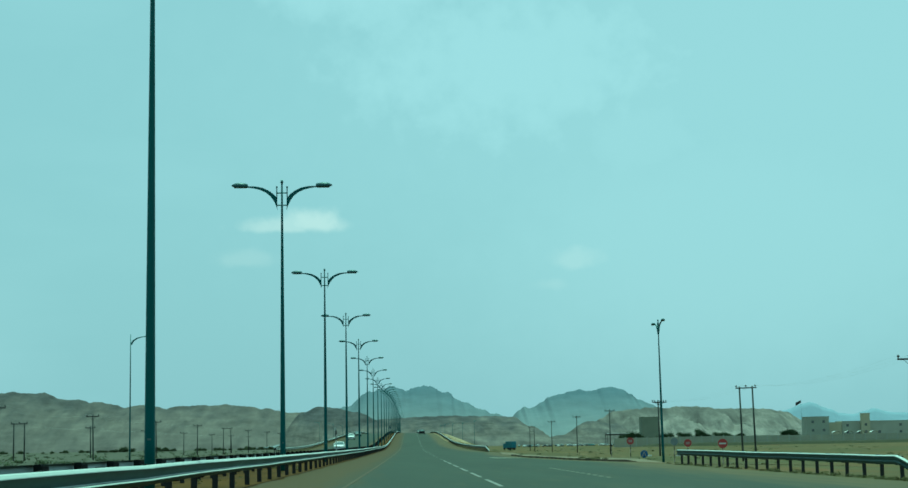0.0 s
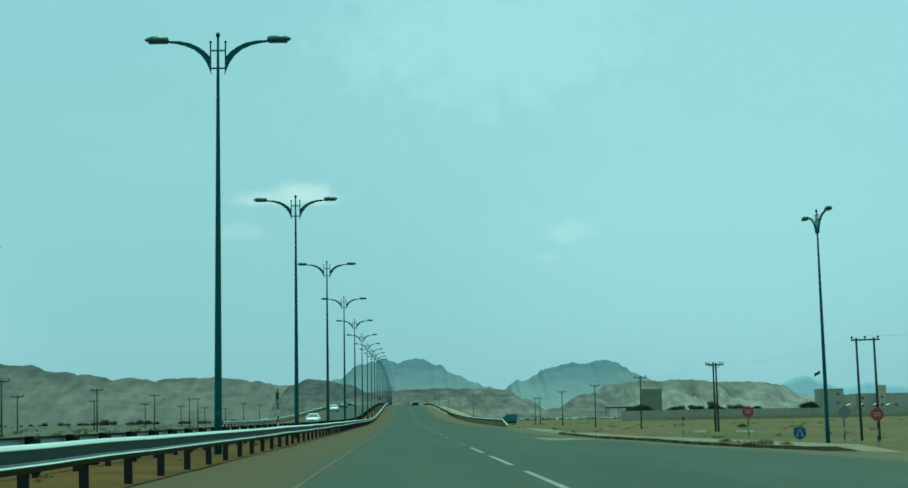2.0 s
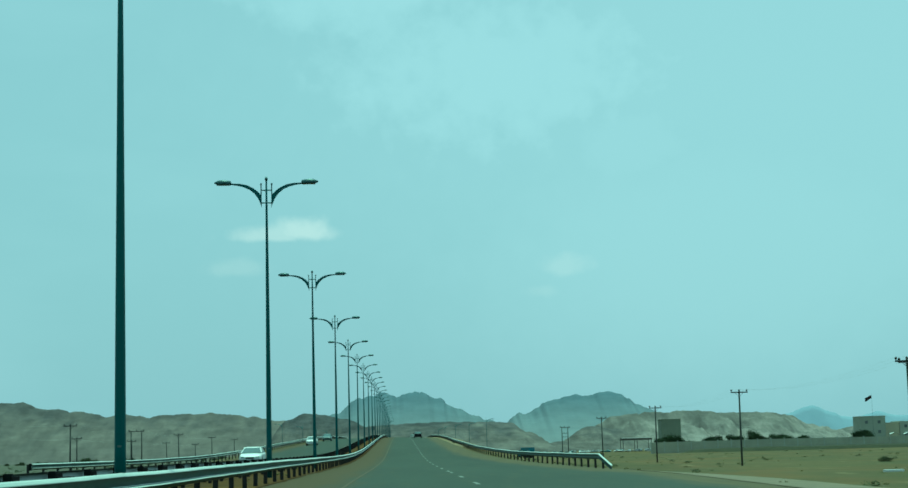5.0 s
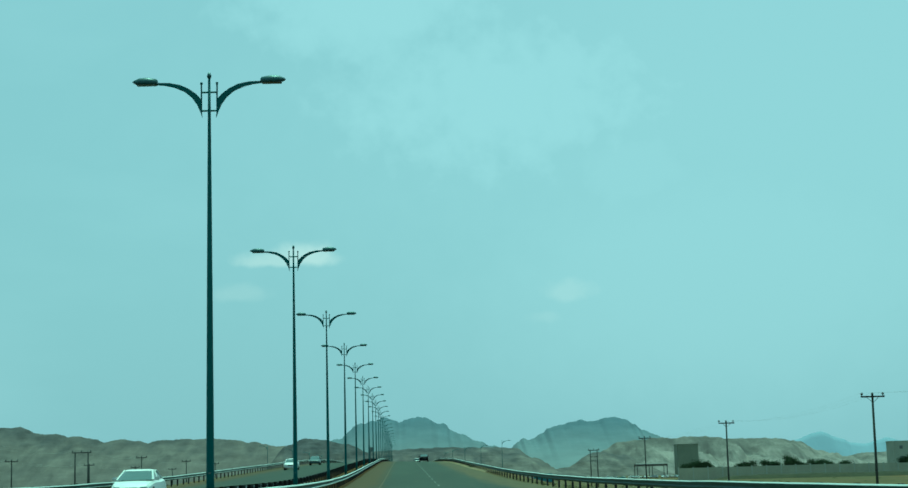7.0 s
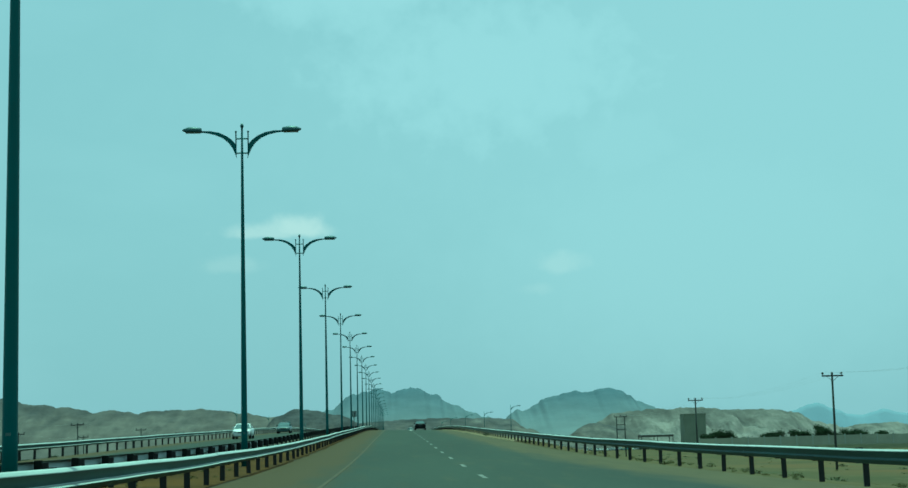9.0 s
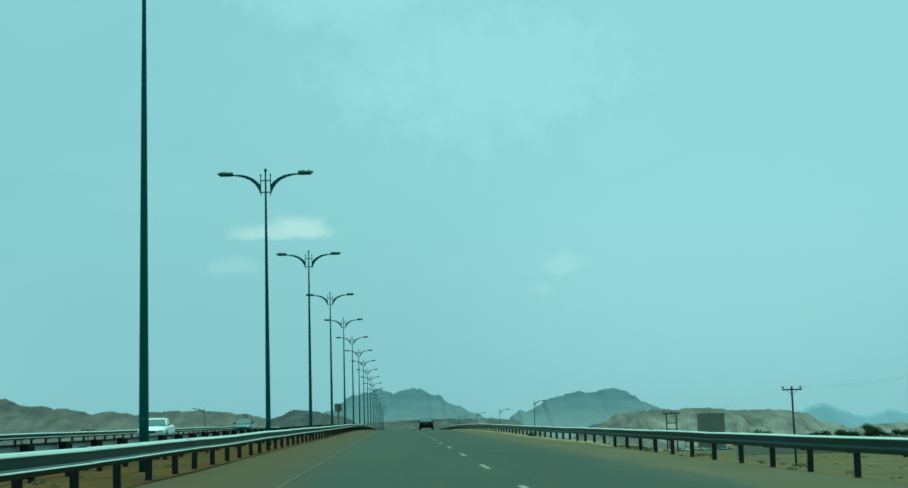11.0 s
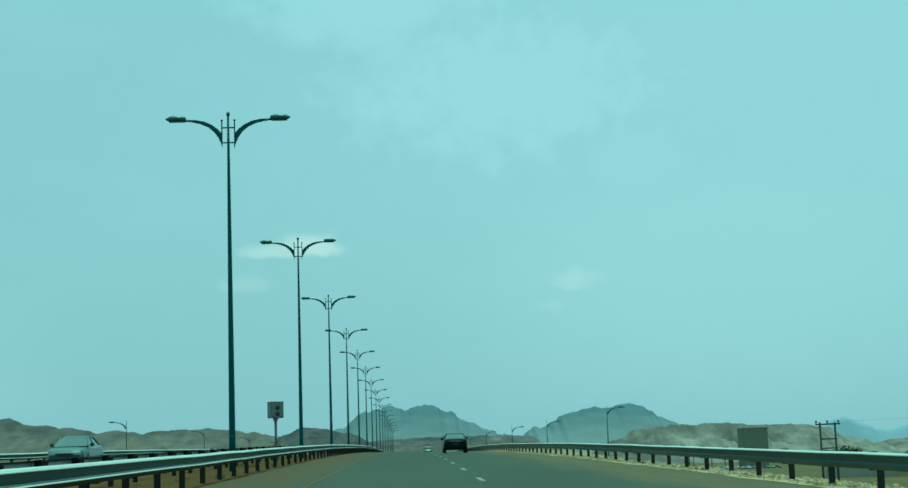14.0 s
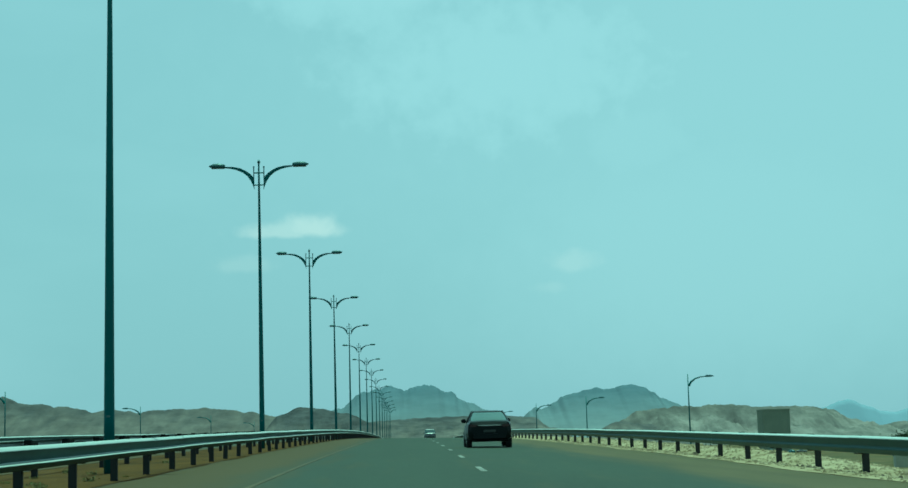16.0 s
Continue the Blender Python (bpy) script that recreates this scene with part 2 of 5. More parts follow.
def rock(name, crag, crag_dark, hazy_foot, hazy_foot_dark, low, high, warp, scale, fine, depth, streak=0.25, strata=0.2):
    """Bare mountain rock, paler in fans towards its foot: haze put into the colour. low, high: heights between which
    the pale foot gives way to crags.
    """
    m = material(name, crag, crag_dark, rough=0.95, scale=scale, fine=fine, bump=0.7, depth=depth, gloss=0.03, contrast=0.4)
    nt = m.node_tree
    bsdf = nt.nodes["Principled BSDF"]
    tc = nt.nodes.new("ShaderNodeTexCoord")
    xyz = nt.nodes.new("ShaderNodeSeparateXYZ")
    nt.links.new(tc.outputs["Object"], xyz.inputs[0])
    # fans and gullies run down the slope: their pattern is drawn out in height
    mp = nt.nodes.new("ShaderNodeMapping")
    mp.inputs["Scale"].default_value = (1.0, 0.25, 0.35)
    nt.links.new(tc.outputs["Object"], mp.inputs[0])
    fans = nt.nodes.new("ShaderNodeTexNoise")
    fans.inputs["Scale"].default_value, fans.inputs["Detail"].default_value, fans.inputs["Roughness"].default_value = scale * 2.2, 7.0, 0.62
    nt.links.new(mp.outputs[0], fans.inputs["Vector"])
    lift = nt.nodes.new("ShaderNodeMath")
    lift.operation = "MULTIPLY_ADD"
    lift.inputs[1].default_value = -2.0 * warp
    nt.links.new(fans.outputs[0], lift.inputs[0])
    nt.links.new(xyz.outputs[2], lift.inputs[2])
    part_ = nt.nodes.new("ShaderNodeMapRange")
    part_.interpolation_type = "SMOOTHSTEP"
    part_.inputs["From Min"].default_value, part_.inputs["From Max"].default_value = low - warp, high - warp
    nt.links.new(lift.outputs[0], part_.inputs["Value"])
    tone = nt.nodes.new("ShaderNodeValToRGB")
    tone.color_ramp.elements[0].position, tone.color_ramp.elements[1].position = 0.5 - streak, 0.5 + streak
    tone.color_ramp.elements[0].color, tone.color_ramp.elements[1].color = (*hazy_foot_dark, 1), (*hazy_foot, 1)
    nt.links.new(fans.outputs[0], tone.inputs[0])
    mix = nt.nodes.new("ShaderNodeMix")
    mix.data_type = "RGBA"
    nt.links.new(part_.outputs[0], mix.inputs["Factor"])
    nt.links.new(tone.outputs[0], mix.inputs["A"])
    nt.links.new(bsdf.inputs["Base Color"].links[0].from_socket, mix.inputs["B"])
    # broken beds lie nearly level and are worn away in places
    level = nt.nodes.new("ShaderNodeMapping")
    level.inputs["Scale"].default_value, level.inputs["Rotation"].default_value = (1.0, 0.2, 4.5), (0, 0.05, 0)
    nt.links.new(tc.outputs["Object"], level.inputs[0])
    beds = nt.nodes.new("ShaderNodeTexNoise")
    beds.inputs["Scale"].default_value, beds.inputs["Detail"].default_value, beds.inputs["Roughness"].default_value = scale * 1.4, 8.0, 0.66
    nt.links.new(level.outputs[0], beds.inputs["Vector"])
    worn = nt.nodes.new("ShaderNodeMapRange")
    worn.inputs["From Min"].default_value, worn.inputs["From Max"].default_value = 0.34, 0.66
    worn.inputs["To Min"].default_value, worn.inputs["To Max"].default_value = 1.0 - strata, 1.0 + strata
    nt.links.new(beds.outputs[0], worn.inputs["Value"])
    tint = nt.nodes.new("ShaderNodeVectorMath")
    tint.operation = "SCALE"
    nt.links.new(mix.outputs["Result"], tint.inputs[0])
    nt.links.new(worn.outputs[0], tint.inputs["Scale"])
    nt.links.new(tint.outputs[0], bsdf.inputs["Base Color"])
    return m


# distance haze is mixed into the rock tones, far peaks palest and bluest
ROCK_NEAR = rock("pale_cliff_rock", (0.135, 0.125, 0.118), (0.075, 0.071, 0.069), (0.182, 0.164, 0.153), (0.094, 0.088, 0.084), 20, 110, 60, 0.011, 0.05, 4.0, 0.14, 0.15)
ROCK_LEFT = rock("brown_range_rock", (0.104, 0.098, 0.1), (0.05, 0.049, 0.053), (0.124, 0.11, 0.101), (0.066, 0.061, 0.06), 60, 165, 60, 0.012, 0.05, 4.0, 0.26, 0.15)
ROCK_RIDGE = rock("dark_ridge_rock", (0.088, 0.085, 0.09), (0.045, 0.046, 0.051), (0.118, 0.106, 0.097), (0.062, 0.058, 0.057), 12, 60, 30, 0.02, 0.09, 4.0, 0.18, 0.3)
ROCK_FAR = rock("hazy_peak_rock", (0.12, 0.15, 0.188), (0.084, 0.112, 0.146), (0.162, 0.174, 0.187), (0.142, 0.156, 0.17), 0, 190, 15, 0.007, 0.04, 3.0, 0.4, 0.1)
ROCK_BLUE = material("hazy_blue_peak_rock", (0.28, 0.335, 0.42), (0.25, 0.3, 0.38), rough=0.95, scale=0.004, fine=0.02, bump=0.4, depth=8.0, gloss=0.03)


# ---- mesh helpers ----
def part(name, bm, mat, parent=None, label="", smooth=False):
    """Links a bmesh as one mesh object, under a thing if one is given."""
    me = bpy.data.meshes.new(name)
    if smooth:
        for f in bm.faces:
            f.smooth = True
    bm.to_mesh(me)
    bm.free()
    me.materials.append(mat)
    ob = new(name, me)
    ob.parent = parent
    if label:
        ob["label"] = label
    return ob


def thing(name, m, label, category, group="", kind=""):
    ob = new(name)
    ob.matrix_world = m
    ob.empty_display_size = 0.2
    return tagged(ob, label, category, group, kind)


def shared(name, mesh, parent, m, label=""):
    """One more object on a mesh that others use too."""
    ob = new(name, mesh)
    ob.parent = parent
    ob.matrix_basis = m
    if label:
        ob["label"] = label
    return ob


def box(bm, x0, y0, z0, x1, y1, z1, bevel=0.0):
    made = bmesh.ops.create_cube(bm, size=1.0, matrix=Matrix.Translation(((x0 + x1) / 2, (y0 + y1) / 2, (z0 + z1) / 2)) @ Matrix.Diagonal((x1 - x0, y1 - y0, z1 - z0, 1)))
    if bevel:
        edges = list({e for v in made["verts"] for e in v.link_edges})
        bmesh.ops.bevel(bm, geom=edges, offset=bevel, segments=2, affect="EDGES")
    return bm


def tube(bm, points, radii, sides=10, flat=1.0):
    """A round bar through points, with its own radius at each; flat squashes it sideways."""
    rings = []
    pts = [Vector(p) for p in points]
    for i, p in enumerate(pts):
        way = (pts[min(i + 1, len(pts) - 1)] - pts[max(i - 1, 0)]).normalized()
        side = way.cross(Vector((0, 1, 0)))
        if side.length < 1e-3:
            side = Vector((1, 0, 0))
        side.normalize()
        other = way.cross(side).normalized()
        rings.append([bm.verts.new(p + radii[i] * (math.cos(a) * side + flat * math.sin(a) * other)) for a in (2 * math.pi * k / sides for k in range(sides))])
    for a, b in zip(rings, rings[1:]):
        for k in range(sides):
            bm.faces.new((a[k], a[(k + 1) % sides], b[(k + 1) % sides], b[k]))
    bm.faces.new(rings[0])
    bm.faces.new(list(reversed(rings[-1])))
    bmesh.ops.recalc_face_normals(bm, faces=bm.faces)
    return bm


def sweep(bm, section, path, closed=True):
    """An outline (sideways, up) drawn along a path of points; sideways is to the right of the way."""
    rings = []
    pts = [Vector(p) for p in path]
    for i, p in enumerate(pts):
        way = pts[min(i + 1, len(pts) - 1)] - pts[max(i - 1, 0)]
        right = Vector((way.y, -way.x, 0)).normalized()
        rings.append([bm.verts.new(p + right * u + Vector((0, 0, v))) for u, v in section])
    n = len(section)
    for a, b in zip(rings, rings[1:]):
        for k in range(n if closed else n - 1):
            bm.faces.new((a[k], a[(k + 1) % n], b[(k + 1) % n], b[k]))
    if closed:
        bm.faces.new(rings[0])
        bm.faces.new(list(reversed(rings[-1])))
    bmesh.ops.recalc_face_normals(bm, faces=bm.faces)
    return bm


# ---- lie of the land ----
PROFILE = [0.007, -0.007, 0.124, 0.524, 2.376, 4.309, 5.602, 6.089, 6.087, 6.128, 6.167]


def road_z(y):
    """Height of the road's crown, from knots 100 m apart that begin at y = -50."""
    u = min(max((y + 50) / 100, 0), 9.999)
    j = int(u)
    s = u - j
    g = [PROFILE[min(max(k, 0), 10)] for k in (j - 1, j, j + 1, j + 2)]
    if j == 0:
        g[0] = 2 * g[1] - g[2]
    a, b, c, e = g
    return b + 0.5 * s * (c - a + s * (2 * a - 5 * b + 4 * c - e + s * (3 * (b - c) + e - a)))


def deck_z(x, y):
    """Height of the carriageway, which falls a little to its right."""
    return road_z(y) - 0.021 * max(x, -4.3)


def ease(u):
    u = min(max(u, 0.0), 1.0)
    return u * u * (3 - 2 * u)


def right_rail_x(y):
    return 10.7 - 1.7 * ease((y - 195) / 120)


EDGE = [(60, 15.0), (72, 13.8), (76, 13.4), (80, 12.5), (85, 11.7), (92, 11.4), (98, 10.9), (102, 10.3), (107, 10.05), (121, 9.95), (145, 10.2), (172, 11.6)]


def right_edge(y):
    """Where the asphalt ends on the right: wide at the junction, round its kerb, then along the rail."""
    if y <= 60:
        return 15.0
    for (a, xa), (b, xb) in zip(EDGE, EDGE[1:]):
        if y <= b:
            return xa + (xb - xa) * (y - a) / (b - a)
    return 11.6 - 3.1 * ease((y - 172) / 138)


def plain_z(x, y):
    return (-1.5 if x > 0 else -0.4) + 0.25 * noise.noise((x * 0.02, y * 0.02, 3.1)) + 0.09 * noise.noise((x * 0.13, y * 0.13, 7.7))


def land_z(x, y):
    """Height of the open ground: under the roads, down the banks, out over the plain."""
    if -18.6 <= x <= right_edge(y):
        return deck_z(x, y) - 0.12
    if x > 0:
        edge = right_edge(y)
        top, gap = deck_z(edge, y) - 0.06, x - edge
        run = 9.0 + 2.2 * max(top + 1.5, 0) + 24.0 * (1 - ease((y - 55) / 30))
    else:
        top, gap = road_z(y) - 0.05, -18.6 - x
        run = 9.0 + 2.2 * max(top + 0.4, 0)
    k = ease(gap / run)
    return top * (1 - k) + plain_z(x, y) * k


def grid_mesh(xs, ys, height):
    verts = [(x, y, height(x, y)) for y in ys for x in xs]
    n = len(xs)
    faces = [(j * n + i, j * n + i + 1, (j + 1) * n + i + 1, (j + 1) * n + i) for j in range(len(ys) - 1) for i in range(n - 1)]
    return verts, faces


def sheet(name, xs, ys, height, mat):
    me = bpy.data.meshes.new(name)
    me.from_pydata(*grid_mesh(xs, ys, height)[:1], [], grid_mesh(xs, ys, height)[1])
    me.materials.append(mat)
    for p in me.polygons:
        p.use_smooth = True
    return new(name, me)


xs = sorted([-4900, -3600, -2600, -1800, -1200, -800, -500, -330, -220, -150, -110, -85, -70] + [-60 + 1.5 * i for i in range(84)] + [67, 72, 80, 90, 105, 125, 150, 190, 250, 330, 450, 650, 900, 1300, 1900, 2700, 3700, 4900])
ys = [-1500, -900, -500, -300, -200, -150] + [-120 + 5 * i for i in range(180)] + [790, 820, 860, 910, 980, 1080, 1200, 1400, 1700, 2100, 2700, 3500, 4400, 5300]
tagged(sheet("ground", xs, ys, land_z, SAND), "dry tan desert ground reaching out to the hills", "ground", kind="structure")


def ribbon(name, left, right, y0, y1, step, lift, mat, thick=0.25, height=deck_z, cols=6, dust=None):
    """A slab of paving between two edges (functions of y), with its sides. dust(x, y): how dusty it is, 0 to 1."""
    verts, faces, amounts = [], [], []
    rows = 0
    y = y0
    while y <= y1 + 1e-6:
        a, b = left(y), right(y)
        xs_ = [a + (b - a) * k / cols for k in range(cols + 1)]
        ring = [(a, y, height(a, y) + lift - thick)] + [(x, y, height(x, y) + lift) for x in xs_] + [(b, y, height(b, y) + lift - thick)]
        verts += ring
        amounts += [dust(p[0], p[1]) if dust else 0.0 for p in ring]
        rows += 1
        y += step
    n = cols + 3
    for j in range(rows - 1):
        for k in range(n - 1):
            faces.append((j * n + k, j * n + k + 1, (j + 1) * n + k + 1, (j + 1) * n + k))
    for j in (0, rows - 1):
        # close the ends column by column
        k0 = len(verts)
        verts += [(verts[j * n + k][0], verts[j * n + k][1], verts[j * n + k][2] - thick) for k in range(1, n - 1)]
        amounts += [0.0] * (n - 2)
        faces += [(j * n + k, j * n + k + 1, k0 + k, k0 + k - 1) for k in range(1, n - 2)]
    me = bpy.data.meshes.new(name)
    me.from_pydata(verts, [], faces)
    me.attributes.new("dust", "FLOAT", "POINT").data.foreach_set("value", amounts)
    me.materials.append(mat)
    return new(name, me)


def dusty(m, colour, dark):
    """Lets wind-blown dust lie over a material where the mesh says so, in drifts and streaks."""
    nt = m.node_tree
    bsdf = nt.nodes["Principled BSDF"]
    base = bsdf.inputs["Base Color"].links[0].from_socket
    att = nt.nodes.new("ShaderNodeAttribute")
    att.attribute_name = "dust"
    tc = nt.nodes.new("ShaderNodeTexCoord")
    mp = nt.nodes.new("ShaderNodeMapping")
    mp.inputs["Scale"].default_value = (1.0, 0.1, 1.0)
    nt.links.new(tc.outputs["Object"], mp.inputs[0])
    nz = nt.nodes.new("ShaderNodeTexNoise")
    nz.inputs["Scale"].default_value, nz.inputs["Detail"].default_value = 1.6, 6.0
    nt.links.new(mp.outputs[0], nz.inputs["Vector"])
    add = nt.nodes.new("ShaderNodeMath")
    add.operation = "MULTIPLY_ADD"
    add.inputs[1].default_value = 1.1
    nt.links.new(nz.outputs[0], add.inputs[0])
    nt.links.new(att.outputs["Fac"], add.inputs[2])
    rng = nt.nodes.new("ShaderNodeMapRange")
    rng.inputs["From Min"].default_value, rng.inputs["From Max"].default_value = 0.6, 1.35
    nt.links.new(add.outputs[0], rng.inputs["Value"])
    tone = nt.nodes.new("ShaderNodeMix")
    tone.data_type = "RGBA"
    tone.inputs["A"].default_value, tone.inputs["B"].default_value = (*dark, 1), (*colour, 1)
    nt.links.new(nz.outputs[0], tone.inputs["Factor"])
    # on the median side it is darker, ochre sand off the strip
    xyz, side = nt.nodes.new("ShaderNodeSeparateXYZ"), nt.nodes.new("ShaderNodeMapRange")
    nt.links.new(tc.outputs["Object"], xyz.inputs[0])
    nt.links.new(xyz.outputs[0], side.inputs["Value"])
    side.inputs["From Min"].default_value, side.inputs["From Max"].default_value = 1.0, -1.0
    ochre = nt.nodes.new("ShaderNodeMix")
    ochre.data_type = "RGBA"
    ochre.inputs["B"].default_value = (0.052, 0.038, 0.016, 1)
    nt.links.new(side.outputs[0], ochre.inputs["Factor"])
    nt.links.new(tone.outputs["Result"], ochre.inputs["A"])
    mix = nt.nodes.new("ShaderNodeMix")
    mix.data_type = "RGBA"
    nt.links.new(rng.outputs[0], mix.inputs["Factor"])
    nt.links.new(base, mix.inputs["A"])
    nt.links.new(ochre.outputs["Result"], mix.inputs["B"])
    nt.links.new(mix.outputs["Result"], bsdf.inputs["Base Color"])


dusty(ASPHALT, (0.09, 0.072, 0.036), (0.046, 0.039, 0.021))


def road_dust(x, y):
    """Thick on the shoulders, thin where the wheels run."""
    left = 1 - ease((x + 3.0) / 2.3)
    gap = right_edge(y) - x
    right = 1 - ease((gap - (0.4 if y < 180 else 1.3)) / (2.2 + 3.8 * (1 - ease((y - 40) / 40))))
    return max(left, right)


tagged(ribbon("road", lambda y: -3.9 + 0.2 * noise.noise((y * 0.29, 5.1, 0.7)), right_edge, -120, 1000, 2.5, 0.0, ASPHALT, cols=36, dust=road_dust), "worn grey asphalt of a divided highway, dusty at its edges", "road", kind="structure")
tagged(ribbon("median", lambda y: -7.6, lambda y: -3.65, -120, 1000, 5, -0.01, MEDIAN), "strip of orange-brown sand between the median rails", "median", kind="structure")
tagged(ribbon("road_opposite", lambda y: -17.6, lambda y: -7.6, -120, 1000, 5, 0.0, ASPHALT, cols=20, dust=lambda x, y: max(1 - ease((x + 17.0) / 2.0), ease((x + 8.8) / 1.2))), "grey asphalt of the opposite carriageway", "road", kind="structure")


def stripe(name, x, y0, y1, width, mat, step=5.0, height=deck_z):
    bm = bmesh.new()
    n = max(1, int(math.ceil((y1 - y0) / step)))
    fx = x if callable(x) else (lambda y: x)
    sweep(bm, [(-width / 2, 0.0), (width / 2, 0.0), (width / 2, 0.006), (-width / 2, 0.006)], [(fx(y0 + (y1 - y0) * k / n), y0 + (y1 - y0) * k / n, height(fx(y0), y0 + (y1 - y0) * k / n)) for k in range(n + 1)])
    return part(name, bm, mat)


tagged(stripe("edge_line", -1.58, -100, 1000, 0.1, YELLOW_LINE), "worn yellow edge line on the asphalt", "road marking", kind="structure")
for k in range(12):
    y = 19.4 + 1.95 * k
    tagged(stripe("dotted_line", 6.6, y, y + 0.8, 0.12, HATCH_PAINT), "short faded white dot line across the junction mouth", "road marking", group="junction dots", kind="structure")
for a, b, wide in (((6.8, 104.0), (9.5, 100.0), 0.3), ((6.85, 101.9), (8.8, 98.6), 0.3), ((6.83, 99.7), (8.1, 97.2), 0.3), ((6.82, 97.4), (7.4, 95.9), 0.3), ((6.7, 94.4), (9.6, 100.1), 0.16)):
    # worn hatching that widens towards the kerb
    bm = bmesh.new()
    pts = [(a[0] + (b[0] - a[0]) * u, a[1] + (b[1] - a[1]) * u) for u in (0, 0.5, 1)]
    lift = 0.002 if wide < 0.2 else 0.0
    sweep(bm, [(-wide / 2, 0.0), (wide / 2, 0.0), (wide / 2, 0.006 + lift), (-wide / 2, 0.006 + lift)], [(x, y, deck_z(x, y)) for x, y in pts])
    tagged(part("hatch_bar", bm, HATCH_PAINT), "worn white hatching bar beside the kerb", "road marking", group="hatching", kind="structure")
for k in range(-9, 76):
    # long dashes before the junction, short ones after it
    y, length = (43.8 + 12.2 * k, 8.3) if k < 4 else (5.3 + 12.2 * (k + 4), 3.0) if k < 11 else (46.8 + 12.2 * k, 3.2)
    tagged(stripe("lane_dash", 2.33, y, y + length, 0.12, FAINT_LINE if k == 3 else WHITE_LINE), "worn white lane dash painted on asphalt", "road marking", group="lane dashes", kind="structure")



# ---- guard rails ----
def beam_section(face, shallow=False):
    """Outline of a pressed steel rail, 31 cm high and 8 cm deep; face is the side it bulges to. shallow: with a flatter trough."""
    front = [(0.0, 0.31), (0.045, 0.302), (0.082, 0.284), (0.086, 0.27), (0.06, 0.2), (0.04, 0.14), (0.046, 0.118), (0.066, 0.1), (0.067, 0.088), (0.02, 0.01), (0.0, 0.0)] if shallow else [(0.0, 0.31), (0.05, 0.298), (0.083, 0.267), (0.084, 0.257), (0.03, 0.17), (0.004, 0.118), (0.012, 0.108), (0.08, 0.097), (0.116, 0.082), (0.115, 0.072), (0.03, 0.008), (0.0, 0.0)]
    back = [(u - 0.012, v) for u, v in reversed(front)]
    return [(face * u, v) for u, v in front + back]


bm = bmesh.new()
box(bm, -0.06, -0.045, -0.8, 0.06, 0.045, 0.0, 0.008)
me_post = bpy.data.meshes.new("post")
bm.to_mesh(me_post)
bm.free()
me_post.materials.append(POST)
bm = bmesh.new()
box(bm, -0.07, -0.09, -0.17, 0.07, 0.09, 0.17, 0.012)
me_spacer = bpy.data.meshes.new("spacer")
bm.to_mesh(me_spacer)
bm.free()
me_spacer.materials.append(BLOCK_PAINT)


